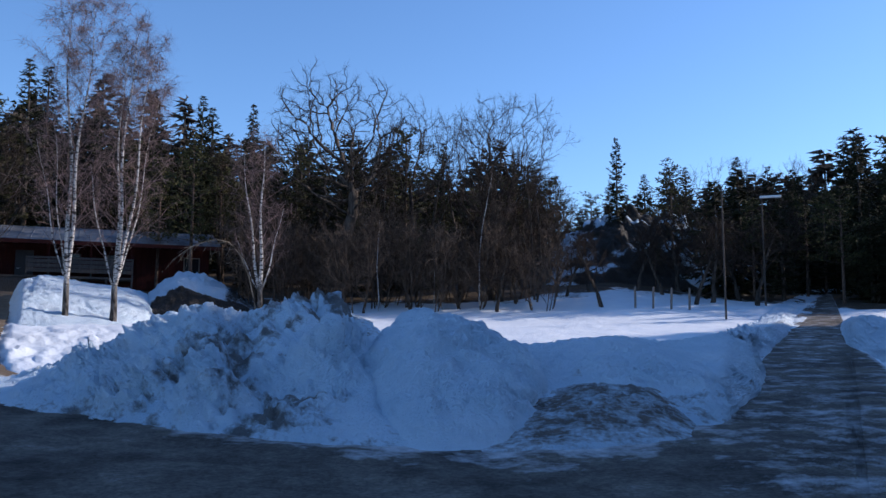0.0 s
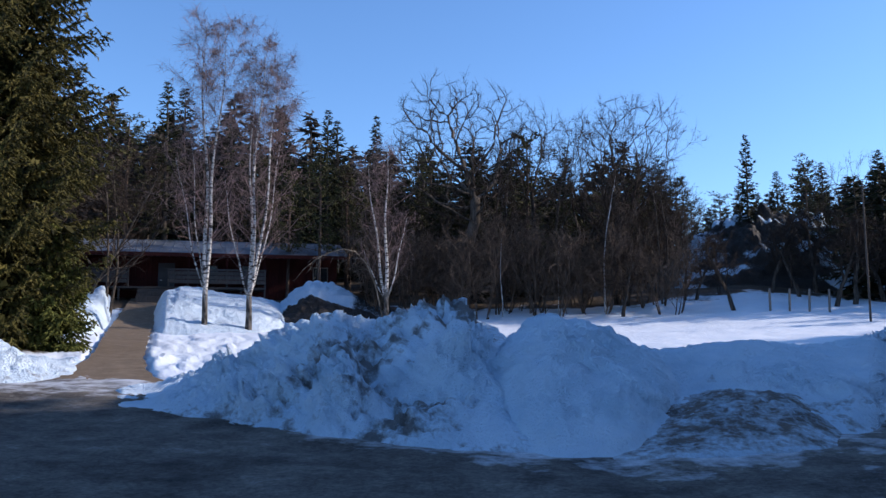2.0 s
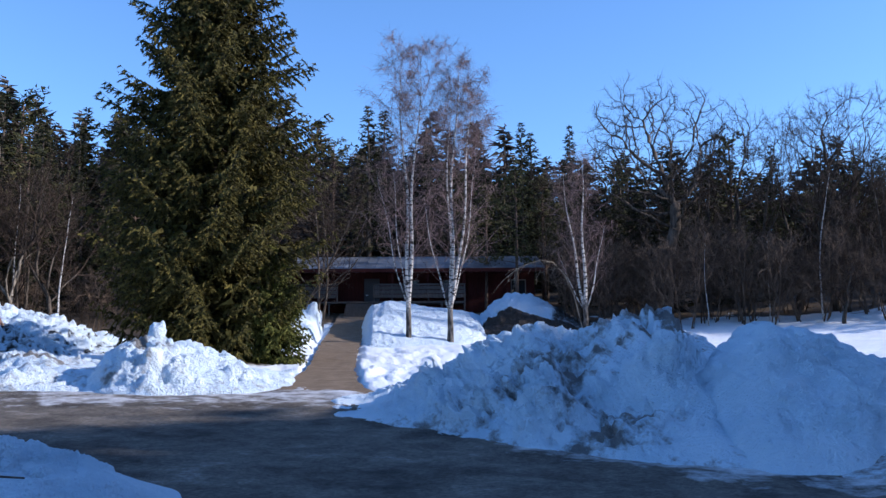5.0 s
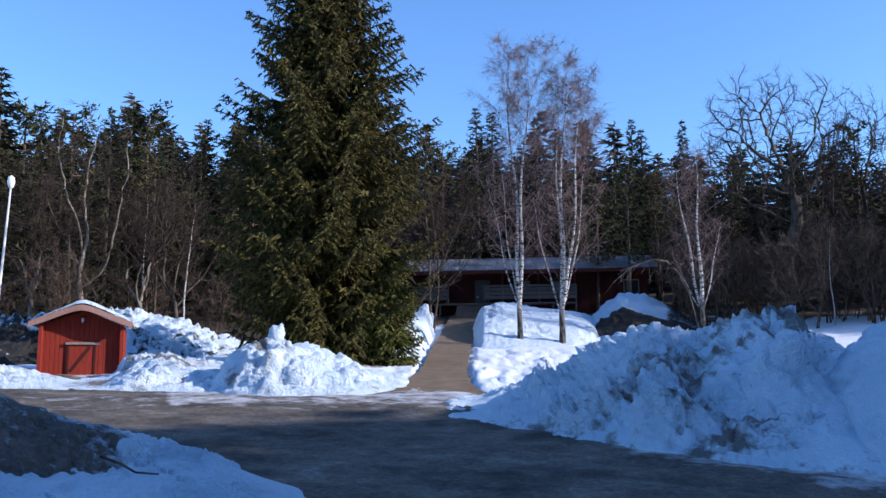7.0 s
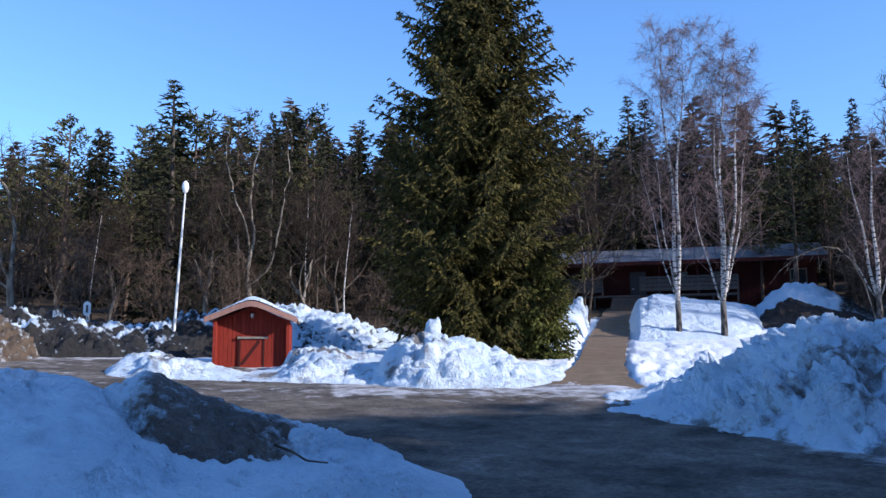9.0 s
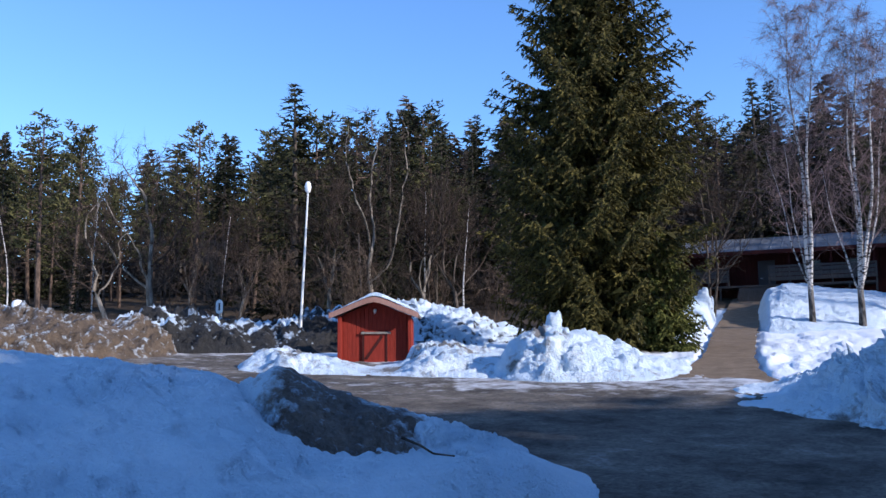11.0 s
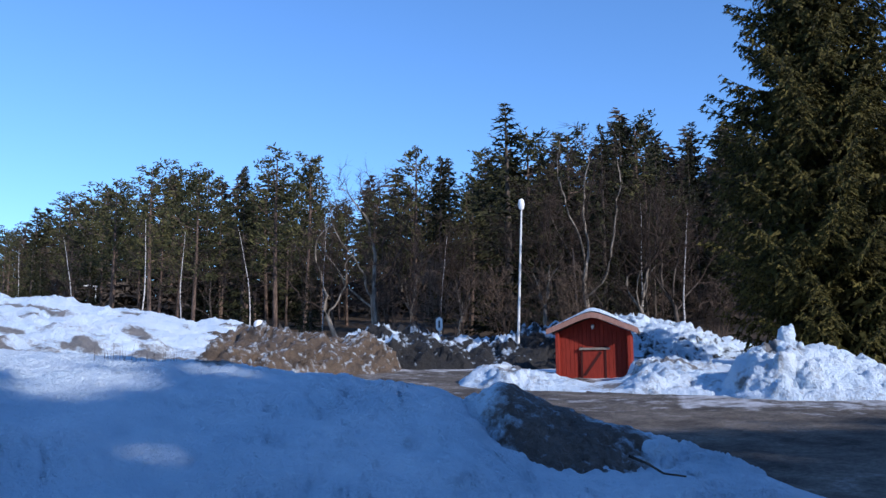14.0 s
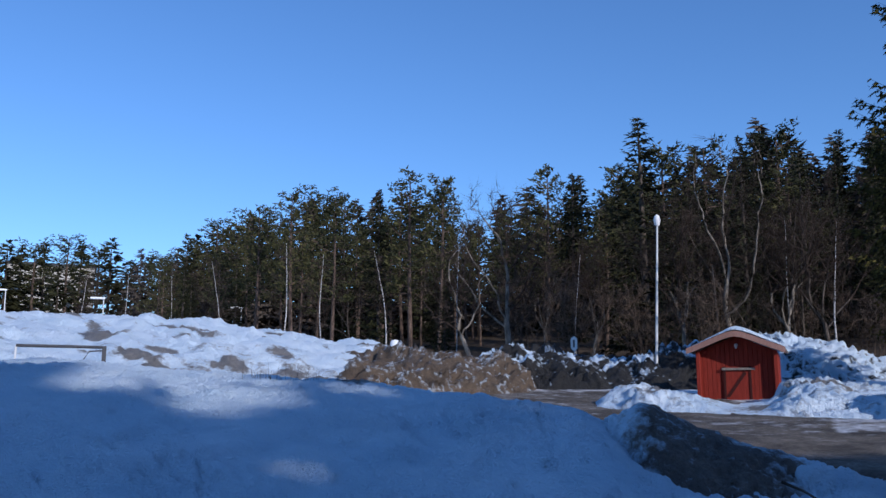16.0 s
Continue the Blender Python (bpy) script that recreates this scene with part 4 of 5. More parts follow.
def crowned(rng, name, trunk, r, mid, size, n, mats, step=0.33, reach=0.46):
    """A leafless tree whose limbs grow into the room of a rounded crown, as real ones do."""
    aim = rng.normal(0, 1, (n, 3))
    aim *= (rng.uniform(0.25, 1.0, n) ** 0.45 / np.linalg.norm(aim, axis=1))[:, None]
    aim = aim * (1 + 0.12 * np.sin(3 * np.arctan2(aim[:, 1], aim[:, 0]) + 4 * aim[:, 2]))[:, None] * size + mid
    nodes, parent = [], []
    for i in range(len(trunk) - 1):
        a, b = np.array(trunk[i], float), np.array(trunk[i + 1], float)
        k = max(2, int(np.linalg.norm(b - a) / step))
        for q in range(k):
            nodes.append(a + (b - a) * q / k)
            parent.append(len(nodes) - 2)
    nodes.append(np.array(trunk[-1], float))
    parent.append(len(nodes) - 2)
    bole = len(nodes)
    for _ in range(70):
        if not len(aim):
            break
        N = np.array(nodes)
        dist = np.linalg.norm(aim[:, None, :] - N[None, int(bole * 0.6):, :], axis=2)
        near = dist.argmin(1) + int(bole * 0.6)
        for j in np.unique(near):
            way = aim[near == j] - N[j]
            way = (way / np.linalg.norm(way, axis=1, keepdims=True)).mean(0) + rng.normal(0, 0.22, 3)
            if parent[j] >= 0:
                way = way + 0.35 * (N[j] - N[parent[j]]) / step
            nodes.append(N[j] + way / max(np.linalg.norm(way), 1e-6) * step * rng.uniform(0.8, 1.15))
            parent.append(int(j))
        fresh = np.array(nodes[len(N):])
        aim = aim[np.linalg.norm(aim[:, None, :] - fresh[None], axis=2).min(1) > reach]
    N = np.array(nodes)
    kids = [[] for _ in nodes]
    for i, p in enumerate(parent):
        if p >= 0:
            kids[p].append(i)
    area = np.zeros(len(N))
    for i in range(len(N) - 1, -1, -1):
        area[i] = sum(area[k] for k in kids[i]) or 1.0
    rad = np.maximum(0.85 * r * (area / area[0]) ** 0.5, 0.010)
    rad[:bole] = np.maximum(rad[:bole], r * np.linspace(1.15, 0.75, bole))
    thing = new(name)
    b, c = Bits(), Bits()
    todo = [(0, None)]
    while todo:
        i, before = todo.pop()
        chain = ([before] if before is not None else []) + [i]
        while kids[chain[-1]]:
            nxt = sorted(kids[chain[-1]], key=lambda k: -area[k])
            todo += [(k, chain[-1]) for k in nxt[1:]]
            chain.append(nxt[0])
        if len(chain) > 1:
            rr = [float(rad[k]) for k in chain]
            if before is not None:
                rr[0] = rr[1] * 1.1
            (b if rr[0] > 0.05 else c).tube(N[chain], rr, 8 if rr[0] > 0.1 else 5 if rr[0] > 0.04 else 3)
    ends = [i for i in range(bole, len(N)) if area[i] <= 4]
    S = np.repeat(N[ends], 5, 0) + rng.normal(0, 0.04, (5 * len(ends), 3))
    out = np.repeat(np.array([N[i] - N[parent[i]] for i in ends]) / step, 5, 0)
    W = out + rng.normal(0, 0.62, S.shape)
    W *= (rng.uniform(0.22, 0.75, len(S)) / np.linalg.norm(W, axis=1))[:, None]
    c.twigs(S, W, 0.007)
    under(thing, "trunk", b.mesh("trunk", mats[0], smooth=True))
    under(thing, "crown", c.mesh("crown", mats[1]))
    return thing


def ground_at(az, d):
    x, y = at(az, d)
    return x, y, float(height((az + 180) % 360 - 180, d))


def place(proto, az, d, s, turn, label="", category="tree", group="", sz=None, lean=(0, 0)):
    x, y, z = ground_at(az, d)
    ob = copy_thing(proto, pose(x, y, z - 0.05, lean[0], lean[1], turn))
    ob.scale = (s, s, sz or s)
    return tagged(ob, label, category, group)


rng = np.random.default_rng(4)
SPRUCES = [spruce(rng, 20, sp, 42, 6, 13, 0.92, (BARK, NEEDLE), bare_foot=bf, power=pw) for sp, bf, pw in ((3.9, 0.05, 0.78), (3.3, 0.10, 0.66), (4.4, 0.04, 0.85))]
FAR_SPRUCES = [spruce(rng, 20, sp, 24, 6, 7, 1.8, (BARK, NEEDLE), bare_foot=0.03, power=0.72, fat=(0.16, 0.26)) for sp in (3.8, 4.4)]
SHADE_SPRUCES = [spruce(rng, 20, 4.6, 18, 5, 7, 2.4, (BARK, NEEDLE), bare_foot=0.03, power=0.6, fat=(0.20, 0.30))]
PINES = [pine(rng, 18, sp, (PINE_BARK, PINE_NEEDLE), cl) for sp, cl in ((2.6, 0.42), (3.0, 0.34), (2.1, 0.48))]
BARES = [broadleaf(rng, 14, 0.20, (BARK, TWIG), 0.26, 5, 2, 0.55, crook=0.18, fine=9, fine_len=0.9), broadleaf(rng, 14, 0.26, (BARK, TWIG), 0.24, 5, 2, 0.70, crook=0.24, fine=9, fine_len=0.9),
         leafless(rng, 13, 0.12, (BARK, TWIG), 2, 0.18, 0.8, 11, 9, 9, gap=0.12), leafless(rng, 15, 0.13, (BARK, TWIG), 1, 0.22, 0.7, 15, 9, 9)]
SLIM_BIRCH = [leafless(rng, 13, 0.085, (BIRCH_BARK, TWIG), 1, 0.3, 0.8, 13, 8, 8, wander=0.11, lift=0.08, limb_r=0.35, limb_len=0.3), leafless(rng, 12, 0.08, (BIRCH_BARK, TWIG), 1, 0.25, 0.9, 12, 8, 8, wander=0.11, lift=0.02, limb_r=0.35, limb_len=0.34)]
BUSHES = [leafless(rng, 3.6, 0.03, (TAN_TWIG, TAN_TWIG), 7, 0.15, 0.6, 6, 6, 11, gap=0.35, name="bush", fine_len=0.5, limb_len=0.4), leafless(rng, 4.5, 0.035, (TAN_TWIG, TAN_TWIG), 6, 0.2, 0.5, 6, 6, 11, gap=0.25, name="bush", fine_len=0.5, limb_len=0.4)]
PALES = [broadleaf(rng, 12, 0.17, (SUNLIT_BARK, TWIG), 0.28, 5, 2, 0.65, crook=0.26, fine=3, fine_len=0.8)]
APPLE = leafless(rng, 4.2, 0.13, (BARK, TWIG), 1, 0.28, 1.3, 9, 9, 15, wander=0.3, name="apple_tree", fine_len=0.5, limb_len=0.62)
PROTOS = SPRUCES + SHADE_SPRUCES + FAR_SPRUCES + PINES + BARES + SLIM_BIRCH + BUSHES + PALES + [APPLE]


def top_scale(az, d, el, h):
    """Scale for a tree of height h so that its top stands at elevation el from the eye."""
    return (EYE + d * math.tan(radians(el)) - ground_at(az, d)[2]) / h


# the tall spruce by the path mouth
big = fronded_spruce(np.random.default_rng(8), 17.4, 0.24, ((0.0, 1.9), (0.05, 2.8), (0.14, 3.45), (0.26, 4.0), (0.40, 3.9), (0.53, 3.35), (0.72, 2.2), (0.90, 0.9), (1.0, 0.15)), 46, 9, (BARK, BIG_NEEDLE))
x, y, z = ground_at(40.5, 29.0)
big.location = (x, y, z)
tagged(big, "tall dense green spruce beside the path mouth", "tree")
small = fronded_spruce(np.random.default_rng(9), 3.9, 0.06, ((0.0, 0.75), (0.15, 1.25), (0.45, 1.15), (0.75, 0.55), (1.0, 0.06)), 15, 7, (BARK, YOUNG_NEEDLE), bare_foot=0.07)
small.location = ground_at(36.5, 28.2)
tagged(small, "small low spruce beside the tall spruce", "tree")

# two white birches by the path, and the third further along
birch_a = birch(rng, 14.1, 0.128, 2.0, ((-0.03, 0.02, 1.0, 0.74), (0.05, -0.02, 0.97, 0.70), (-0.24, 0.05, 0.55, 0.30), (-0.12, 0.14, 0.66, 0.32)))
birch_b = birch(rng, 13.6, 0.138, 1.7, ((0.035, 0.0, 1.0, 0.68), (0.0, 0.06, 0.90, 0.56), (0.115, -0.03, 0.88, 0.56), (-0.24, 0.0, 0.50, 0.36), (0.18, 0.12, 0.74, 0.30)))
birch_c = birch(rng, 8.9, 0.13, 1.5, ((0.0, 0.0, 1.0, 0.8), (-0.14, 0.05, 0.92, 0.62), (0.26, -0.1, 0.6, 0.36), (-0.5, 0.1, 0.42, 0.28)), BARE_HAZE=0.5)
for ob, az, d, txt in ((birch_a, 27.9, 40, "twin-stemmed white birch, leafless, dark at its foot"), (birch_b, 25.2, 40, "three-stemmed white birch, leafless, dark at its foot"), (birch_c, 16.5, 44, "smaller leafless birch before the woods")):
    ob.matrix_basis = pose(*ground_at(az, d), 0, 0, az)
    tagged(ob, txt, "tree", "birches by the path")

# big bare oak and its neighbours
oak = crowned(np.random.default_rng(21), "oak_tree", [(0, 0, -0.3), (0.4, 0, 1.5), (1.1, 0.1, 3.5), (1.6, 0, 5.2), (1.6, 0.1, 6.4)], 0.36, (0.5, 0, 9.4), (4.3, 3.8, 4.2), 1300, (BARK, TWIG))
oak.matrix_basis = pose(*ground_at(12.5, 50), 0, 0, 12)
tagged(oak, "large leafless oak with crooked limbs at the wood's edge", "tree")
for seed, az, d, trunk, r, mid, size, n, mats, txt in (
        (22, 1.6, 51, [(0, 0, -0.3), (-0.1, 0, 2.0), (0.1, 0, 4.6)], 0.18, (0.2, 0, 8.2), (3.3, 3.0, 3.9), 900, (BARK, TWIG), "broad leafless oak with a rounded crown"),
        (23, 6.9, 54, [(0, 0, -0.3), (0.1, 0, 3.0), (0, 0, 6.0)], 0.15, (0, 0, 8.8), (2.3, 2.2, 3.6), 500, (BARK, TWIG), "slender leafless oak among dark conifers"),
        (24, 69.0, 41, [(0, 0, -0.3), (0.1, 0, 1.2), (0.0, 0, 2.4)], 0.16, (-0.4, 0, 5.4), (2.9, 2.4, 3.4), 620, (SUNLIT_BARK, TWIG), "leafless tree with pale sunlit crooked limbs"),
        (25, 54.9, 40, [(0, 0, -0.3), (-0.1, 0, 1.4), (-0.3, 0, 2.8)], 0.13, (-0.2, 0, 6.3), (2.6, 2.2, 3.9), 620, (SUNLIT_BARK, TWIG), "leafless tree with sunlit-pale branches behind the shed"),
        (26, 70.8, 40, [(0, 0, -0.3), (-0.5, 0, 1.0), (-0.9, 0, 2.0)], 0.11, (-1.2, 0, 3.8), (1.9, 1.8, 2.2), 300, (SUNLIT_BARK, TWIG), "low leaning leafless tree with sunlit-pale limbs")):
    mate = crowned(np.random.default_rng(seed), "oak_tree" if seed < 24 else "bare_tree", trunk, r, mid, size, n, mats)
    mate.matrix_basis = pose(*ground_at(az, d), 0, 0, az)
    tagged(mate, txt, "tree")

def bent_sapling():
    """A thin sapling bowed over by the winter's snow."""
    way = [(16.7, 44.0, 2.6), (17.2, 43.8, 4.8), (17.8, 43.6, 6.2), (18.5, 43.5, 6.95), (19.3, 43.4, 7.1), (20.2, 43.3, 6.85), (21.0, 43.2, 6.45), (21.9, 43.2, 5.7)]
    pts = [Vector((*at(a, d), EYE + d * math.tan(radians(e)))) for a, d, e in way]
    g = np.random.default_rng(33)
    thing = new("bent_sapling")
    b, c = Bits(), Bits()
    b.tube(pts, np.linspace(0.045, 0.010, len(pts)), 6)
    for k in range(26):
        v = g.uniform(1.5, 6.95)
        p = pts[int(v)].lerp(pts[int(v) + 1], v - int(v))
        q, qr, _ = limb_walk(g, p, Vector(g.normal(0, 0.6, 3)) + (pts[int(v) + 1] - pts[int(v)]).normalized() + Vector((0, 0, -0.5)), g.uniform(0.4, 1.4), 0.010, 4, 0.15, -0.12)
        c.tube(q, qr, 3)
    under(thing, "trunk", b.mesh("trunk", SUNLIT_BARK, smooth=True))
    under(thing, "crown", c.mesh("crown", SUNLIT_BARK))
    return tagged(thing, "thin leafless sapling bowed over to the ground", "tree")


bent_sapling()

# skyline: elevation of the tree tops against azimuth
SKY_AZ = [-32, -22, -19, -15, -12, -9, -7.5, -4.5, -3.3, -1, 2, 8, 14, 20, 28, 34, 45, 50, 55, 60, 64, 70, 75, 80, 84, 87, 90, 95, 112]
SKY_EL = [13.6, 13.2, 12.8, 12.0, 11.6, 11.6, 11.2, 11.0, 9.4, 12.5, 14.0, 14.0, 15.0, 15.0, 16.8, 16.4, 16.6, 16.2, 16.6, 15.0, 14.2, 12.7, 13.0, 13.0, 12.5, 11.0, 9.8, 9.8, 10.2]


def sky_el(az):
    return float(np.interp(az, SKY_AZ, SKY_EL))


FAR_WOOD, SIDE_WOOD = [], []
CONIFER_LABEL = ("dark green spruce in the wood", "tall pine with an orange-brown trunk in the wood")
for az in np.arange(-31, 92, 1.15):
    for row, (dd, cut) in enumerate(((57, 0.84), (66, 1.0), (80, 1.0))):
        a = az + rng.uniform(-0.6, 0.6) + 0.4 * row
        d = dd + rng.uniform(-5, 5)
        if (25 < a < 36 and d < 64):
            continue
        isp = rng.random() < (0.65 if a < 58 else 0.40)
        isp = isp or row == 2
        proto = FAR_SPRUCES[rng.integers(2)] if row == 2 else SPRUCES[rng.integers(3)] if isp else PINES[rng.integers(3)]
        s = top_scale(a, d, sky_el(a) * cut * rng.uniform(0.74 if a < 45 else 0.86, 1.04), 20 if isp else 18)
        w, turn = s * rng.uniform(0.95, 1.22), rng.uniform(0, 360)
        if row == 2:
            FAR_WOOD.append((proto, a, d, w * 1.15, s, turn))
        else:
            place(proto, a, d, w * (1.15 if a < 0 else 1), turn, CONIFER_LABEL[0 if isp else 1], "tree", "conifers of the wood", sz=s)
for az in np.concatenate([np.arange(-31, 2, 0.75), np.arange(2, 90, 1.7)]):
    a, d = az + rng.uniform(-0.6, 0.6), rng.uniform(72, 77)
    z = top_scale(a, d, sky_el(a) * (rng.uniform(0.62, 0.9) if a < 0 else rng.uniform(0.55, 0.75)), 20)
    FAR_WOOD.append((SHADE_SPRUCES[0], a, d, z * 1.7, z, rng.uniform(0, 360)))
# single crowns that stand out against the sky
for kind, k, az, d, el, w in ((0, 1, -6.5, 60, 13.7, 0.8), (0, 0, 17.2, 58, 15.8, 0.8), (0, 1, 20.4, 60, 16.0, 0.8), (0, 0, 23.3, 60, 16.2, 0.8), (0, 2, 30.5, 60, 17.2, 1.0), (0, 2, 60.1, 46, 17.9, 1.3), (0, 1, 54.0, 52, 16.2, 0.9),
                              (0, 0, 50.5, 54, 15.4, 0.9), (1, 0, 66.3, 50, 14.8, 0.9), (0, 1, 64.6, 50, 14.5, 0.9), (1, 1, 75.2, 50, 14.5, 1.1), (0, 1, 77.3, 52, 13.6, 0.8), (1, 2, 73.4, 48, 14.4, 0.9), (1, 0, 82.8, 50, 13.3, 1.0), (1, 1, 80.3, 50, 13.0, 1.0),
                              (1, 2, 85.2, 54, 12.2, 0.9), (0, 0, 73.0, 44, 7.6, 1.2), (0, 0, -20.8, 62, 12.8, 1.0), (0, 2, -23, 60, 12.8, 1.0), (1, 1, -9.8, 64, 11.8, 1.3), (1, 1, 0.2, 56, 11.8, 1.2), (1, 0, 7.5, 56, 14.4, 1.2), (0, 2, 12.5, 57, 13.5, 1.1), (0, 1, 61.8, 54, 13.6, 1.0)):
    h = 20 if kind == 0 else 18
    s = top_scale(az, d, el, h)
    place((SPRUCES, PINES)[kind][k], az, d, s * w, az * 37, CONIFER_LABEL[kind], "tree", "conifers of the wood", sz=s)
# leafless wood in front of the conifers
for az, d, el, k in ((1.0, 50, 15.6, 0), (3.6, 52, 14.6, 1), (-1.2, 50, 12.6, 2), (6.6, 51, 16.2, 3), (9.0, 53, 14.8, 2), (15, 53, 12.5, 3), (19, 60, 13, 2), (22, 60, 13, 0), (25, 62, 14, 3), (33.6, 47, 13, 2), (35, 46, 14, 3), (36.5, 48, 13.5, 0), (31.8, 60, 14, 0),
                     (57.6, 43, 13.0, 0), (53.5, 42, 13.5, 3), (51.0, 41, 12.5, 2), (49.4, 40, 13, 0), (63.4, 46, 10, 2), (79, 50, 10, 3), (-12.5, 57, 11.6, 0), (-14.5, 60, 11.8, 3),
                     (-17, 70, 11.6, 0), (-4.6, 52, 8.0, 2), (87, 60, 9, 3), (89.5, 70, 8.6, 0), (92, 74, 8.2, 3), (94.5, 78, 8, 2)):
    s = top_scale(az, d, el, (14, 14, 13, 15)[k])
    place(BARES[k], az, d, s, az * 53, "leafless grey-brown tree at the wood's edge", "tree", "leafless trees")
for az, d, el in ((66.2, 43, 11.0), (57.8, 41, 11.6), (51.2, 40, 11.6), (63.8, 43, 9.8)):
    s = top_scale(az, d, el, 12)
    place(PALES[0], az, d, s, az * 47, "leafless tree with pale sunlit crooked limbs", "tree", "pale leafless trees")
for az, d, el, k in ((2.4, 48, 12.6, 0), (9.0, 47, 9.0, 1), (5.4, 48, 8.2, 1), (76.8, 42, 10.4, 0), (83.3, 46, 10.6, 1), (87.3, 46, 9.3, 0), (90.2, 60, 8.4, 1), (95.5, 62, 8.0, 0), (51.8, 42, 11.8, 1), (64.6, 43, 10.2, 0), (72.3, 44, 10.8, 1), (81.0, 47, 9.8, 1), (93.0, 64, 7.9, 1), (49.2, 40, 11.6, 0)):
    s = top_scale(az, d, el, (13, 12)[k])
    place(SLIM_BIRCH[k], az, d, s, az * 71, "slim leafless birch with a pale trunk", "tree", "slim birches")
for az in np.arange(-2, 17, 1.15):
    a, d = az + rng.uniform(-0.5, 0.5), rng.uniform(46.5, 51)
    place(BUSHES[rng.integers(2)], a, d, rng.uniform(0.8, 1.5), rng.uniform(0, 360), "bare brown thicket bush at the wood's edge", "bush", "thicket bushes")
for az in np.arange(47, 70, 4.2):
    a, d = az + rng.uniform(-0.8, 0.8), rng.uniform(39, 44)
    place(BUSHES[rng.integers(2)], a, d, rng.uniform(0.7, 1.3), rng.uniform(0, 360), "bare brown thicket bush at the wood's edge", "bush", "thicket bushes")
for az, d, s in ((1.3, 46, 0.9), (-3.2, 51, 0.9), (-5.4, 47, 1.0), (-11.2, 49, 1.1), (-12.2, 50, 1.2), (-13.8, 52, 1.2), (-14.8, 50, 1.2), (-9.2, 52, 1.0), (-10.2, 54, 1.3), (-7.6, 53, 1.1), (-13.0, 56, 1.4), (-15.6, 55, 1.3), (-16.4, 58, 1.3)):
    place(APPLE, az, d, s, az * 91, "gnarled leafless orchard tree standing in snow", "tree", "orchard trees")
for az in np.arange(-3, 17.5, 1.7):
    a, d, k = az + rng.uniform(-0.6, 0.6), rng.uniform(50, 56), 2 + int(rng.integers(2))
    place(BARES[k], a, d, top_scale(a, d, rng.uniform(7.5, 12.5), (13, 15)[k - 2]), rng.uniform(0, 360), "leafless grey-brown tree at the wood's edge", "tree", "leafless trees")
for az in np.arange(-31, -12, 1.3):
    a, d = az + rng.uniform(-0.5, 0.5), rng.uniform(53, 60) + (6 if -20 < az < -15 else 0)
    z = top_scale(a, d, sky_el(a) * rng.uniform(0.5, 0.95), 20)
    place(FAR_SPRUCES[rng.integers(2)], a, d, z * 1.4, rng.uniform(0, 360), CONIFER_LABEL[0], "tree", "conifers of the wood", sz=z)
# far wood beyond the snow dump
for az in np.arange(85, 113, 0.7):
    a, d = az + rng.uniform(-0.3, 0.3), rng.uniform(95, 125)
    isp = rng.random() < 0.55
    s = top_scale(a, d, sky_el(a) * rng.uniform(0.82, 1.02), 20 if isp else 18)
    place(FAR_SPRUCES[rng.integers(2)] if isp else PINES[rng.integers(3)], a, d, s * 1.3, rng.uniform(0, 360), CONIFER_LABEL[0 if isp else 1], "tree", "conifers of the wood", sz=s)
# the wood on the sunny side and behind, whose shade lies over the road
EDGE = ((52, 50), (43, 38), (38, 31), (29.5, 20), (21, 4), (16, -10))
shade_rng = np.random.default_rng(11)
for i in range(len(EDGE) - 1):
    (xa, ya), (xb, yb) = EDGE[i], EDGE[i + 1]
    ln = math.hypot(xb - xa, yb - ya)
    nx, ny = -(yb - ya) / ln, (xb - xa) / ln
    for q in np.arange(0.5, ln, 0.62):
        off = shade_rng.uniform(0.5, 6)
        x, y = xa + (xb - xa) * q / ln + nx * off, ya + (yb - ya) * q / ln + ny * off
        t = shade_rng.uniform(0.95, 1.06)
        if abs(-0.342 * x + 0.94 * y - 3.5) < 1.6:
            t *= 0.825
        SIDE_WOOD.append((SHADE_SPRUCES[0], math.degrees(math.atan2(-x, y)), math.hypot(x, y), t * 1.25, t, shade_rng.uniform(0, 360)))


def wood(name, trees, label):
    """Many distant spruces as one mesh that nobody could count."""
    V, F, M, n = [], [], [], 0
    for proto, az, d, s, sz, turn in trees:
        x, y, z = ground_at(az, d)
        c, si = math.cos(math.radians(turn)), math.sin(math.radians(turn))
        for k, o in enumerate(proto.children):
            co = np.empty(len(o.data.vertices) * 3)
            o.data.vertices.foreach_get("co", co)
            co = co.reshape(-1, 3) * [s, s, sz]
            V.append(np.stack([co[:, 0] * c - co[:, 1] * si + x, co[:, 0] * si + co[:, 1] * c + y, co[:, 2] + z - 0.05], 1))
            F += [tuple(v + n for v in p.vertices) for p in o.data.polygons]
            M += [0 if o.data.materials[0] == BARK else 1] * len(o.data.polygons)
            n += len(co)
    me = bpy.data.meshes.new(name)
    me.from_pydata(np.concatenate(V).tolist(), [], F)
    me.materials.append(BARK)
    me.materials.append(NEEDLE)
    me.polygons.foreach_set("material_index", M)
    me.update()
    return tagged(new(name, me), label, "wood", kind="stuff")


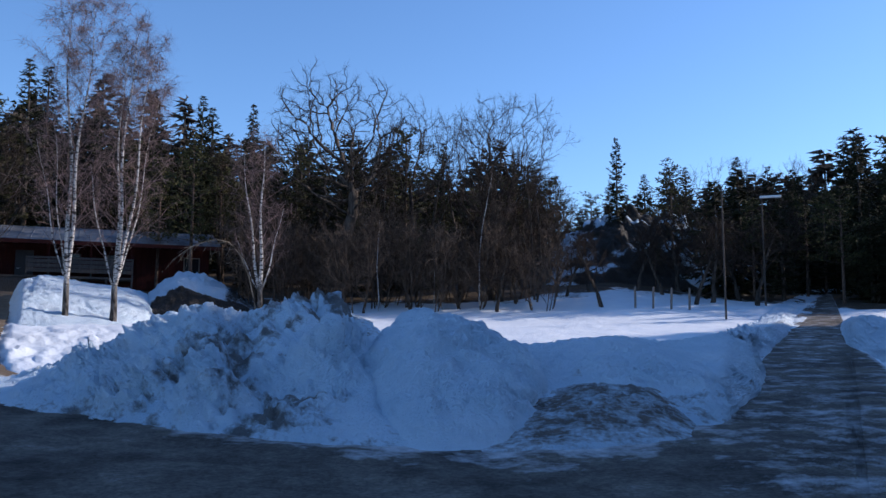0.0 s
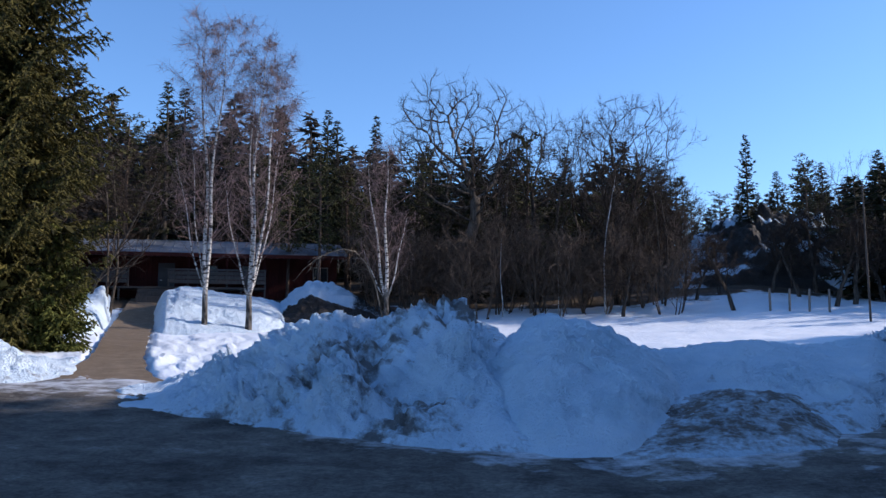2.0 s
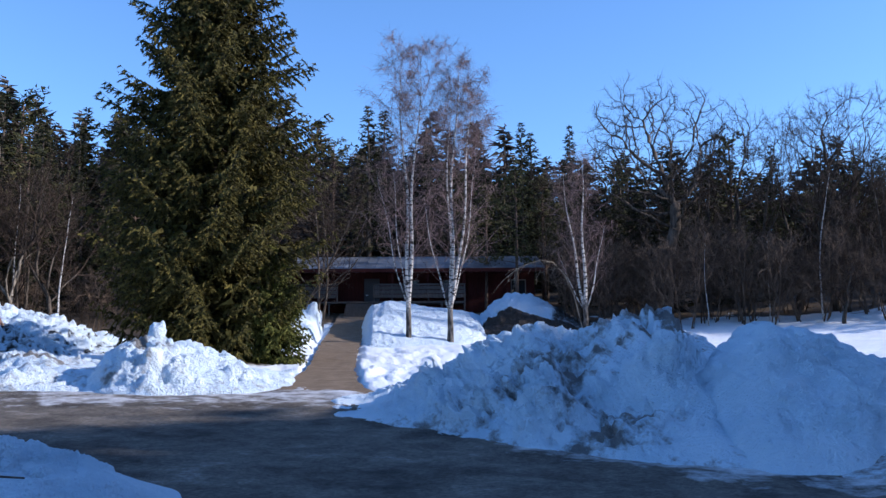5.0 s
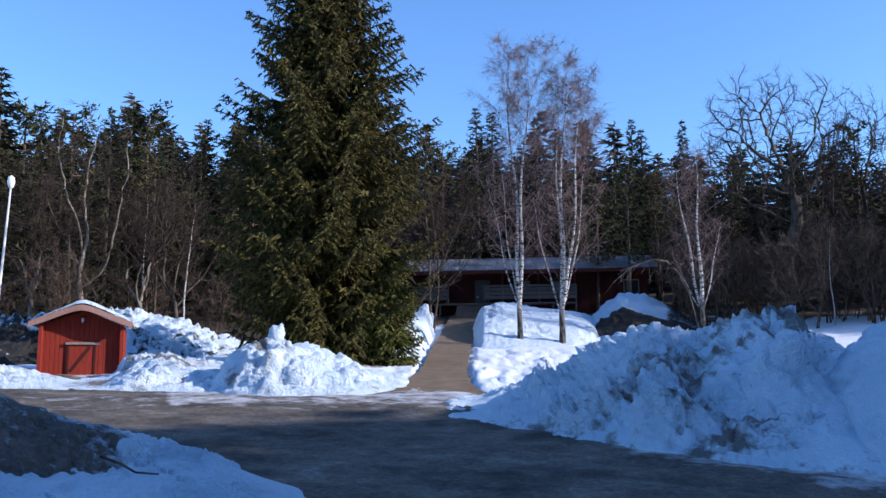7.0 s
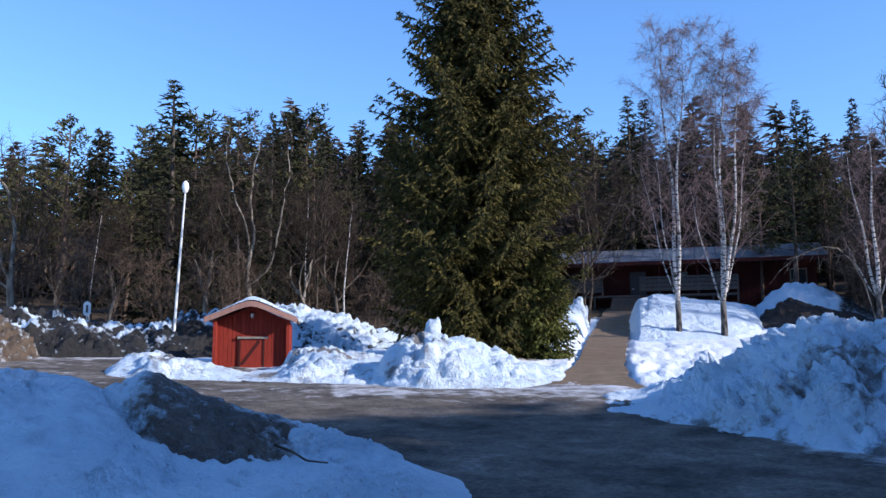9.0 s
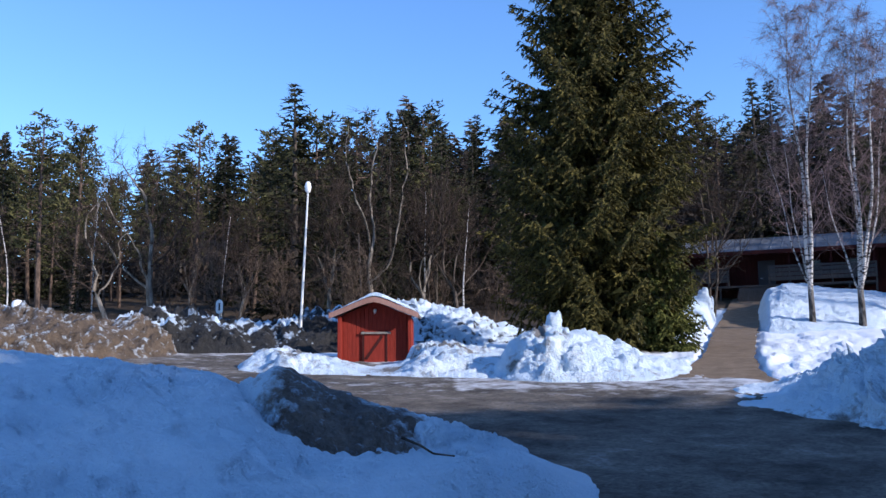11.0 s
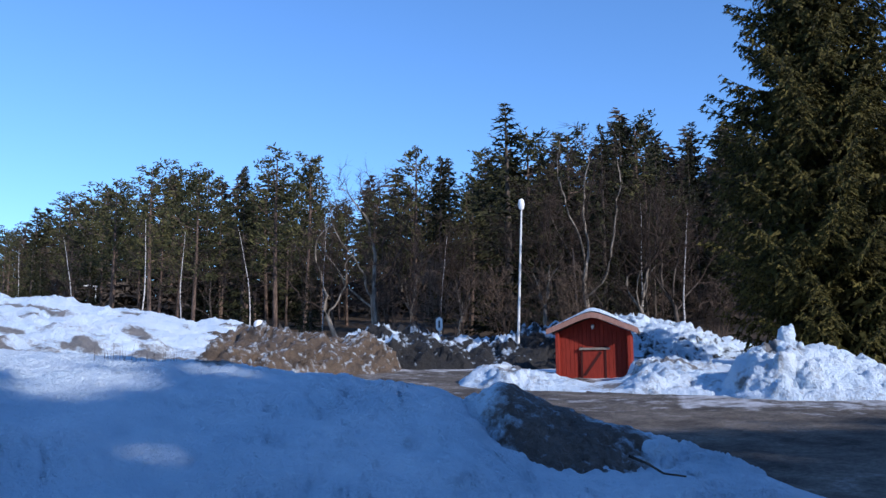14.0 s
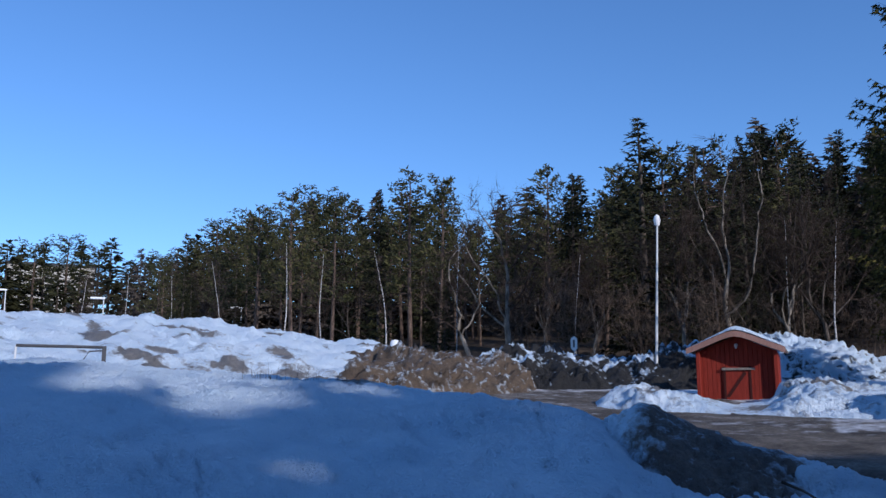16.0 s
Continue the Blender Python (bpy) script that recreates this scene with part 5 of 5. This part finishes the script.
UNDER_SPRUCE = spruce(shade_rng, 20, 5.2, 11, 5, 6, 3.6, (BARK, NEEDLE), bare_foot=0.02, power=0.6, fat=(0.20, 0.30))
PROTOS.append(UNDER_SPRUCE)
for az in np.arange(-31, 90, 1.0):
    a, d = az + shade_rng.uniform(-0.5, 0.5), shade_rng.uniform(68, 72)
    t = top_scale(a, d, sky_el(a) * shade_rng.uniform(0.42, 0.62), 20)
    FAR_WOOD.append((UNDER_SPRUCE, a, d, t * 2.0, t, shade_rng.uniform(0, 360)))
for az in np.arange(-31, 1, 0.8):
    a, d = az + shade_rng.uniform(-0.4, 0.4), shade_rng.uniform(84, 90)
    t = top_scale(a, d, sky_el(a) * shade_rng.uniform(0.75, 0.95), 20)
    FAR_WOOD.append((SHADE_SPRUCES[0], a, d, t * 1.5, t, shade_rng.uniform(0, 360)))
for az in np.arange(1, 62, 0.95):
    a, d = az + shade_rng.uniform(-0.4, 0.4), shade_rng.uniform(84, 90)
    t = top_scale(a, d, sky_el(a) * shade_rng.uniform(0.70, 0.92), 20)
    FAR_WOOD.append((SHADE_SPRUCES[0], a, d, t * 1.5, t, shade_rng.uniform(0, 360)))
wood("far_wood", FAR_WOOD, "dense dark spruce wood behind the front trees")
wood("side_wood", SIDE_WOOD, "dense spruce wood beside the side road")
for p in PROTOS:
    for o in (*p.children_recursive, p):
        bpy.data.objects.remove(o)


# ---- built things ----
def box(bm, x0, x1, y0, y1, z0, z1, bevel=0.0):
    vs = [bm.verts.new(p) for p in ((x0, y0, z0), (x1, y0, z0), (x1, y1, z0), (x0, y1, z0), (x0, y0, z1), (x1, y0, z1), (x1, y1, z1), (x0, y1, z1))]
    fs = [bm.faces.new([vs[i] for i in q]) for q in ((0, 3, 2, 1), (4, 5, 6, 7), (0, 1, 5, 4), (1, 2, 6, 5), (2, 3, 7, 6), (3, 0, 4, 7))]
    if bevel:
        bmesh.ops.bevel(bm, geom=list({e for f in fs for e in f.edges}), offset=bevel, segments=1, affect="EDGES")


def prism(bm, outline, y0, y1):
    """A slab with the outline in x and z, from y0 to y1."""
    a = [bm.verts.new((x, y0, z)) for x, z in outline]
    b = [bm.verts.new((x, y1, z)) for x, z in outline]
    n = len(a)
    bm.faces.new(a)
    bm.faces.new(b[::-1])
    for i in range(n):
        bm.faces.new((a[i], b[i], b[(i + 1) % n], a[(i + 1) % n]))
    bmesh.ops.recalc_face_normals(bm, faces=bm.faces)


def part(name, bm, material, parent, label="", smooth=False):
    me = bpy.data.meshes.new(name)
    bm.to_mesh(me)
    bm.free()
    me.materials.append(material)
    if smooth:
        me.polygons.foreach_set("use_smooth", [True] * len(me.polygons))
    return under(parent, name, me, label)


def part_box(name, material, parent, *dims, bevel=0.006, label=""):
    bm = bmesh.new()
    box(bm, *dims, bevel=bevel)
    return part(name, bm, material, parent, label)


def part_tube(name, material, parent, pts, radii, sides=10, label=""):
    b = Bits()
    b.tube(pts, radii, sides)
    ob = under(parent, name, b.mesh(name, material, smooth=True), label)
    return ob


def stand(name, az, d, turn, dz=0.0):
    ob = new(name)
    ob.matrix_basis = pose(*ground_at(az, d), 0, 0, turn)
    ob.location.z += dz
    return ob


def red_shed():
    """Small red shed; its front looks along -y."""
    s = stand("red_shed", 54.9, 25.6, 50.5, -0.12)
    W, Dp, H, R = 1.02, 1.9, 1.44, 0.42
    # vertical boards of the front gable
    x = -W
    while x < W - 0.01:
        w = min(0.12, W - x)
        m = x + w / 2
        top = H + R * (1 - abs(m) / W) - 0.03
        part_box("board", RED, s, x + 0.004, x + w - 0.004, -0.025, 0.0, 0.0, top, bevel=0.004)
        x += 0.12
    bm = bmesh.new()
    prism(bm, [(-W, 0), (W, 0), (W, H), (0, H + R), (-W, H)], 0.0, Dp)
    part("body", bm, RED, s)
    y = 0.05
    while y < Dp - 0.05:
        part_box("board", RED, s, W, W + 0.022, y, y + 0.112, 0.0, H - 0.05, bevel=0.004)
        y += 0.12
    for x0 in (-W - 0.03, W - 0.07):
        part_box("corner_post", RED, s, x0, x0 + 0.10, -0.24, -0.026, 0.0, H, bevel=0.008)
    door = part_box("door", RED, s, -0.36, 0.36, -0.065, -0.027, 0.12, 1.02)
    for x0 in (-0.36, 0.30):
        part_box("door_batten", SHADE_RED, door, x0, x0 + 0.06, -0.085, -0.066, 0.12, 1.02, bevel=0.004)
    part_box("latch_bar", GREY_WOOD, s, -0.40, 0.46, -0.12, -0.087, 0.92, 0.985, label="weathered wooden bar across the door")
    bm = bmesh.new()
    prism(bm, [(-0.30, 0.22), (-0.22, 0.20), (0.24, 0.84), (0.17, 0.88)], -0.083, -0.066)
    part("brace", bm, SHADE_RED, door)
    part_tube("lamp", LAMP_WHITE, s, [(0, -0.03, 1.60), (0, -0.12, 1.58), (0, -0.14, 1.50)], [0.05, 0.05, 0.02], 8, "small white lamp under the gable")
    # sagging old roof with a snow cap
    def slope_at(x):
        return H + R + 0.03 - R * 1.06 * (np.sqrt((x / W) ** 2 + 0.035) - 0.187) + 0.05 * np.clip(np.abs(x) / W - 0.85, 0, 1)

    for sgn in (-1, 1):
        xs_ = np.linspace(0, sgn * (W + 0.24), 8)
        bm = bmesh.new()
        prism(bm, [(x_, slope_at(x_)) for x_ in xs_] + [(x_, slope_at(x_) + 0.06) for x_ in xs_[::-1]], -0.56, Dp + 0.15)
        part("roof_side", bm, GREY_WOOD, s)
        bm = bmesh.new()
        prism(bm, [(x_, slope_at(x_) - 0.09) for x_ in xs_] + [(x_, slope_at(x_) + 0.065) for x_ in xs_[::-1]], -0.60, -0.562)
        part("bargeboard", bm, RED_TRIM, s, "pale weathered bargeboard")
    b = np.linspace(-1, 1, 37)
    yy = np.linspace(-0.57, Dp + 0.14, 26)
    X, Y = np.meshgrid(b, yy, indexing="ij")
    thick = np.clip(1 - np.abs(X) ** 6, 0, 1) * np.clip((Y + 0.57) / 0.12, 0.25, 1) * (0.13 + 0.08 * X + 0.04 * wobble(X * 2, Y * 2, 1.0, 3))
    cap = grid_mesh("snow_cap", X * (W + 0.235), Y, slope_at(X * (W + 0.235)) + 0.063 + thick * (0.75 + 0.3 * np.exp(-(X / 0.25) ** 2)), SNOW, {"dirt_shade": np.zeros(X.shape)})
    under(s, "snow_cap", cap, "rounded cap of snow on the roof")
    return tagged(s, "small red wooden shed with snow on its roof", "shed")


red_shed()


def red_house():
    """Long low red house on the slope, with a deck in front; its front looks along -y."""
    s = stand("red_house", 31.0, 54.0, 26.0, 0.0)
    z0 = 1.7 + 54 * math.tan(radians(4.0)) - ground_at(31.0, 54.0)[2]
    x0, x1 = -4.8, 10.8
    part_box("foundation", OLD_WOOD, s, x0, x1, 1.6, 7.5, -1.6, z0 - 0.1)
    part_box("wall", SHADE_RED, s, x0, x1, 1.5, 7.6, z0 - 0.1, z0 + 2.45)
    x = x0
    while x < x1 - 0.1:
        part_box("board", SHADE_RED, s, x + 0.01, x + 0.29, 1.47, 1.498, z0 - 0.05, z0 + 2.4, bevel=0.006)
        x += 0.3
    dk = z0 + 0.55
    part_box("deck", OLD_WOOD, s, x0, 6.4, 0.0, 1.45, dk - 0.16, dk - 0.04)
    for k in range(9):
        px = x0 + 0.05 + k * 1.38
        part_box("deck_post", OLD_WOOD, s, px, px + 0.1, 0.02, 0.12, -1.4, dk - 0.165)
    for a, c in ((x0, -1.4), (0.75, 6.4)):
        rail = part_box("railing", OLD_WOOD, s, a, c, -0.05, -0.01, dk + 0.92, dk + 1.04)
        for k in range(3):
            part_box("rail_board", OLD_WOOD, rail, a, c, -0.04, -0.015, dk + 0.16 + k * 0.25, dk + 0.38 + k * 0.25)
        n = int((c - a) / 1.4) + 1
        for k in range(n + 1):
            px = a + (c - a - 0.09) * k / n
            part_box("rail_post", OLD_WOOD, rail, px, px + 0.09, 0.0, 0.09, dk - 0.04, dk + 0.95)
    door = part_box("door", DARK_METAL, s, 0.1, 1.05, 1.43, 1.465, z0, z0 + 2.05, label="dark entrance door")
    part_tube("door_handle", GALV, door, [(0.2, 1.41, z0 + 1.0), (0.34, 1.41, z0 + 1.0)], [0.015, 0.015], 6)
    for wx in (2.6, 5.0, 9.3):
        w = part_box("window_frame", GREY_WOOD if wx > 9 else DARK_METAL, s, wx, wx + 0.95, 1.42, 1.465, z0 + 0.9, z0 + 1.95)
        part_box("pane", GLASS, w, wx + 0.07, wx + 0.45, 1.405, 1.418, z0 + 0.97, z0 + 1.88)
        part_box("pane", GLASS, w, wx + 0.50, wx + 0.88, 1.405, 1.418, z0 + 0.97, z0 + 1.88)
    # metal roof with standing seams, reaching over the deck
    e, r = z0 + 2.42, z0 + 3.75
    for y0_, y1_, za, zb in ((-0.3, 4.5, e, r), (4.5, 8.6, r, e + 0.2)):
        bm = bmesh.new()
        vs = [bm.verts.new(p) for p in ((x0 - 0.5, y0_, za), (x1 + 0.5, y0_, za), (x1 + 0.5, y1_, zb), (x0 - 0.5, y1_, zb))]
        top = [bm.verts.new((v.co.x, v.co.y, v.co.z + 0.08)) for v in vs]
        bm.faces.new(vs[::-1]), bm.faces.new(top)
        for i in range(4):
            bm.faces.new((vs[i], vs[(i + 1) % 4], top[(i + 1) % 4], top[i]))
        part("roof", bm, TIN, s, "grey sheet metal roof")
    k = x0 - 0.5
    while k < x1 + 0.5:
        part_tube("seam", TIN, s, [(k, -0.3, e + 0.09), (k, 4.5, r + 0.09)], [0.025, 0.025], 4)
        k += 0.62
    part_box("fascia", SHADE_RED, s, x0 - 0.5, x1 + 0.5, -0.34, -0.302, e - 0.16, e + 0.07)
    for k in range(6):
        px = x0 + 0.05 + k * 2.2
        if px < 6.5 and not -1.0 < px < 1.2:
            part_box("roof_post", SHADE_RED, s, px, px + 0.11, 0.1, 0.21, dk - 0.04, e - 0.1)
    # steps from the path
    for k in range(4):
        part_box("step", OLD_WOOD, s, -0.85, 0.7, -0.34 * (k + 1), -0.34 * k - 0.003, z0 - 0.9, dk - 0.04 - 0.17 * (k + 1))
    return tagged(s, "long low red wooden house with a deck, boards darkened for shade", "house")


red_house()


def lamp_post(az, d, top, lean=(0, 0), kind="ball", arm=0.0, turn=0.0, label="", dark=False, name="lamp_post"):
    s = stand(name, az, d, turn)
    h = EYE + d * math.tan(radians(top)) - ground_at(az, d)[2]
    ob = s
    m = GALV if not dark else OLD_WOOD
    tip = (lean[0] * h, lean[1] * h, h)
    part_tube("pole", m, ob, [(0, 0, -0.3), (lean[0] * 1.0, lean[1], 1.0), (tip[0] * 0.6, tip[1] * 0.6, h * 0.6), tip], [0.055, 0.05, 0.04, 0.03], 10)
    if kind == "ball":
        b = Bits()
        b.tube([(tip[0], tip[1], h - 0.05), (tip[0], tip[1], h), (tip[0], tip[1], h + 0.16), (tip[0], tip[1], h + 0.30), (tip[0], tip[1], h + 0.36)], [0.06, 0.09, 0.12, 0.09, 0.01], 12)
        under(ob, "lamp_head", b.mesh("lamp_head", LAMP_WHITE, smooth=True), "white lamp head")
    elif kind == "arm":
        bm = bmesh.new()
        box(bm, tip[0] - 0.1, tip[0] + arm, tip[1] - 0.11, tip[1] + 0.11, h - 0.02, h + 0.10, 0.03)
        part("lamp_head", bm, LAMP_WHITE, ob, "pale flat lamp head")
    return tagged(s, label, "lamp post")


lamp_post(59.7, 31.0, 11.0, (0.042, 0.0), "ball", turn=60, label="white street lamp post leaning slightly by the shed")
lamp_post(55.7, 40.0, 8.3, (-0.045, 0.0), "none", turn=56, dark=True, label="thin grey lamp post behind the shed")
lamp_post(-12.95, 43, 10.3, (0, 0), "none", turn=-13, label="weathered wooden utility pole in the snow", dark=True, name="utility_pole")
lamp_post(-15.3, 50, 9.45, (0, 0), "arm", 1.0, turn=-15, label="grey street lamp with a flat head", dark=True)
lamp_post(-20.6, 70, 7.4, (0, 0), "arm", 0.8, turn=-20, label="grey street lamp with a flat head", dark=True)
for az, d, el in ((99.6, 70, 6.3), (94.2, 60, 6.05), (86.0, 62, 5.75), (91.8, 90, 5.7), (85.2, 80, 5.1)):
    lamp_post(az, d, el, (0.01, 0), "arm", 0.8, turn=az + 180, label="street lamp beside the snow dump", name="street_lamp")


def post_row():
    """Low wooden posts of a paddock fence."""
    first = None
    for k, az in enumerate((-7.5, -8.6, -9.7, -10.8)):
        if first is None:
            first = new("fence_post")
            part_tube("post", GREY_WOOD, first, [(0, 0, -0.3), (0, 0, 0.9), (0.01, 0, 1.12)], [0.06, 0.058, 0.05], 8)
            first.matrix_basis = pose(*ground_at(az, 46.8))
            tagged(first, "weathered fence post standing in snow", "post", "paddock posts")
        else:
            copy_thing(first, pose(*ground_at(az, 46.8), 0, 1.5 * k, 20 * k))


post_row()


def steel_frame():
    """Low steel frame, as of a bicycle rack or barrier, in the snow of the dump."""
    d = 22.5
    s = stand("steel_barrier", 96.3, d, 96.3)
    g = ground_at(96.3, d)[2]
    z0 = EYE + d * math.tan(radians(1.6)) - g
    z1 = EYE + d * math.tan(radians(3.12)) - g
    w = 0.93
    part_tube("rail", DARK_METAL, s, [(-w, 0, z1), (w, 0, z1)], [0.035, 0.035], 8)
    part_box("upright", DARK_METAL, s, w - 0.02, w + 0.07, -0.04, 0.04, z0 - 0.3, z1 + 0.03)
    part_tube("leg", GALV, s, [(-w, 0, z0 - 0.3), (-w, 0, z1)], [0.025, 0.025], 8)
    part_tube("hoop", DARK_METAL, s, [(w - 0.08, 0, z0), (w - 0.35, 0, z0 + 0.15), (w - 0.42, 0, z0 + 0.3), (w - 0.3, 0, z1 - 0.1), (w - 0.02, 0, z1 - 0.08)], [0.018] * 5, 6)
    return tagged(s, "dark steel barrier frame half buried in snow", "barrier")


steel_frame()


def signs():
    s = stand("road_sign", 64.7, 37.0, 64.7 - 10)
    z = EYE + 37 * math.tan(radians(3.6)) - ground_at(64.7, 37)[2]
    part_tube("post", GALV, s, [(0, 0, -0.3), (0, 0, z + 0.30)], [0.022, 0.022], 8)
    bm = bmesh.new()
    prism(bm, [(0.14 * math.cos(a), z + (0.14 if math.sin(a) > 0 else -0.14) + 0.14 * math.sin(a)) for a in np.linspace(0, 2 * math.pi, 25)[:-1]], -0.05, -0.035)
    plate = part("plate", bm, WHITE_PAINT, s, "white oval sign plate")
    part_box("bar", DARK_METAL, plate, -0.035, 0.035, -0.062, -0.051, z - 0.15, z + 0.15, bevel=0)
    tagged(s, "small white road sign on a steel post", "sign")
    s = stand("marker_post", 76.2, 35.0, 76)
    z = EYE + 35 * math.tan(radians(3.5)) - ground_at(76.2, 35)[2]
    part_tube("body", WHITE_PAINT, s, [(0, 0, -0.2), (0, 0, z - 0.1), (0, 0, z + 0.12), (0, 0, z + 0.2), (0, 0, z + 0.23)], [0.20, 0.20, 0.19, 0.13, 0.02], 12)
    tagged(s, "rounded white marker post on the snow pile", "post")


signs()


def snow_lumps():
    """Loose lumps of snow, each one a thing."""
    def lump(name, az, d, z, r, seed, label, stretch=1.0):
        bm = bmesh.new()
        bmesh.ops.create_icosphere(bm, subdivisions=3, radius=1)
        for v in bm.verts:
            n = noise.fractal(v.co * 1.3 + Vector((seed, 0, 0)), 0.9, 2, 3)
            v.co *= r * (1 + 0.35 * n)
            v.co.z *= stretch
        me = bpy.data.meshes.new(name)
        bm.to_mesh(me)
        bm.free()
        me.polygons.foreach_set("use_smooth", [True] * len(me.polygons))
        a = me.attributes.new("dirt_shade", "FLOAT", "POINT")
        me.materials.append(SNOW)
        ob = new(name, me)
        ob.location = (*at(az, d), z)
        return tagged(ob, label, "snow lump")
    top = lump("snow_lump", 43.4, 21.9, EYE + 21.9 * math.tan(radians(2.5)), 0.20, 3.3, "rounded lump of snow set on top of the pile", 1.15)
    for v in top.data.vertices:
        side = -math.sin(radians(43.4)) * v.co.y - math.cos(radians(43.4)) * v.co.x
        if v.co.z > 0.12 and abs(side) > 0.05:
            v.co.z += 0.07 if side < 0 else 0.03
    lump("snow_lump", 49.2, 8.7, EYE + 8.7 * math.tan(radians(-5.75)), 0.10, 8.1, "fist-sized lump of snow by the road edge")
    lump("snow_lump", 51.4, 9.2, EYE + 9.2 * math.tan(radians(-4.6)), 0.17, 5.2, "greyish rounded lump of ice by the road edge")


snow_lumps()


def sticks():
    for pts in ([(56.6, 7.6, -6.9), (54, 7.7, -6.75), (51.5, 7.8, -6.95)], [(53.2, 8.3, -4.7), (52, 8.3, -5.2), (51.2, 8.2, -5.7), (49.9, 8.1, -5.85)]):
        b = Bits()
        b.tube([(*at(a, d), EYE + d * math.tan(radians(e)) + 0.02) for a, d, e in pts], np.linspace(0.014, 0.008, len(pts)), 6)
        tagged(new("stick", b.mesh("stick", BARK, smooth=True)), "thin dark twig lying on the snow", "stick")


sticks()


def dry_grass():
    for az, d, el in ((84.6, 13.2, 1.35), (84.0, 13.1, 1.3), (82.6, 13.1, 1.2), (81.4, 13.0, 1.2)):
        c = Bits()
        g = np.random.default_rng(int(az * 10))
        n = 9
        st = np.stack([g.normal(0, 0.07, n), g.normal(0, 0.07, n), np.zeros(n) - 0.12], 1)
        wy = np.stack([g.normal(0, 0.07, n), g.normal(0, 0.07, n), g.uniform(0.25, 0.48, n)], 1)
        c.twigs(st, wy, 0.006)
        ob = new("dry_grass", c.mesh("dry_grass", TWIG))
        ob.location = (*at(az, d), EYE + d * math.tan(radians(el)) - 0.05)
        tagged(ob, "few dry stalks of grass poking through snow", "grass", "dry stalks")


dry_grass()


def apartment_building():
    """Pale block of flats, far off behind the trees."""
    s = stand("apartment_building", 97.3, 165.0, 97.3)
    h = EYE + 165 * math.tan(radians(7.9)) - ground_at(97.3, 165)[2]
    part_box("wall", PALE_RENDER, s, -7, 7, 0, 10, -1, h, bevel=0)
    part_box("roof", DARK_METAL, s, -7.3, 7.3, -0.3, 10.3, h, h + 0.4, bevel=0)
    for k in range(int(h // 2.9)):
        for x in (-5.6, -2.8, 0.0, 2.8, 5.2):
            w = part_box("window", DARK_METAL, s, x - 0.7, x + 0.7, -0.06, -0.002, 1 + 2.9 * k, 2.5 + 2.9 * k, bevel=0)
            part_box("pane", GLASS, w, x - 0.62, x + 0.62, -0.08, -0.062, 1.08 + 2.9 * k, 2.42 + 2.9 * k, bevel=0)
    tagged(s, "pale block of flats far behind the trees", "building")


apartment_building()
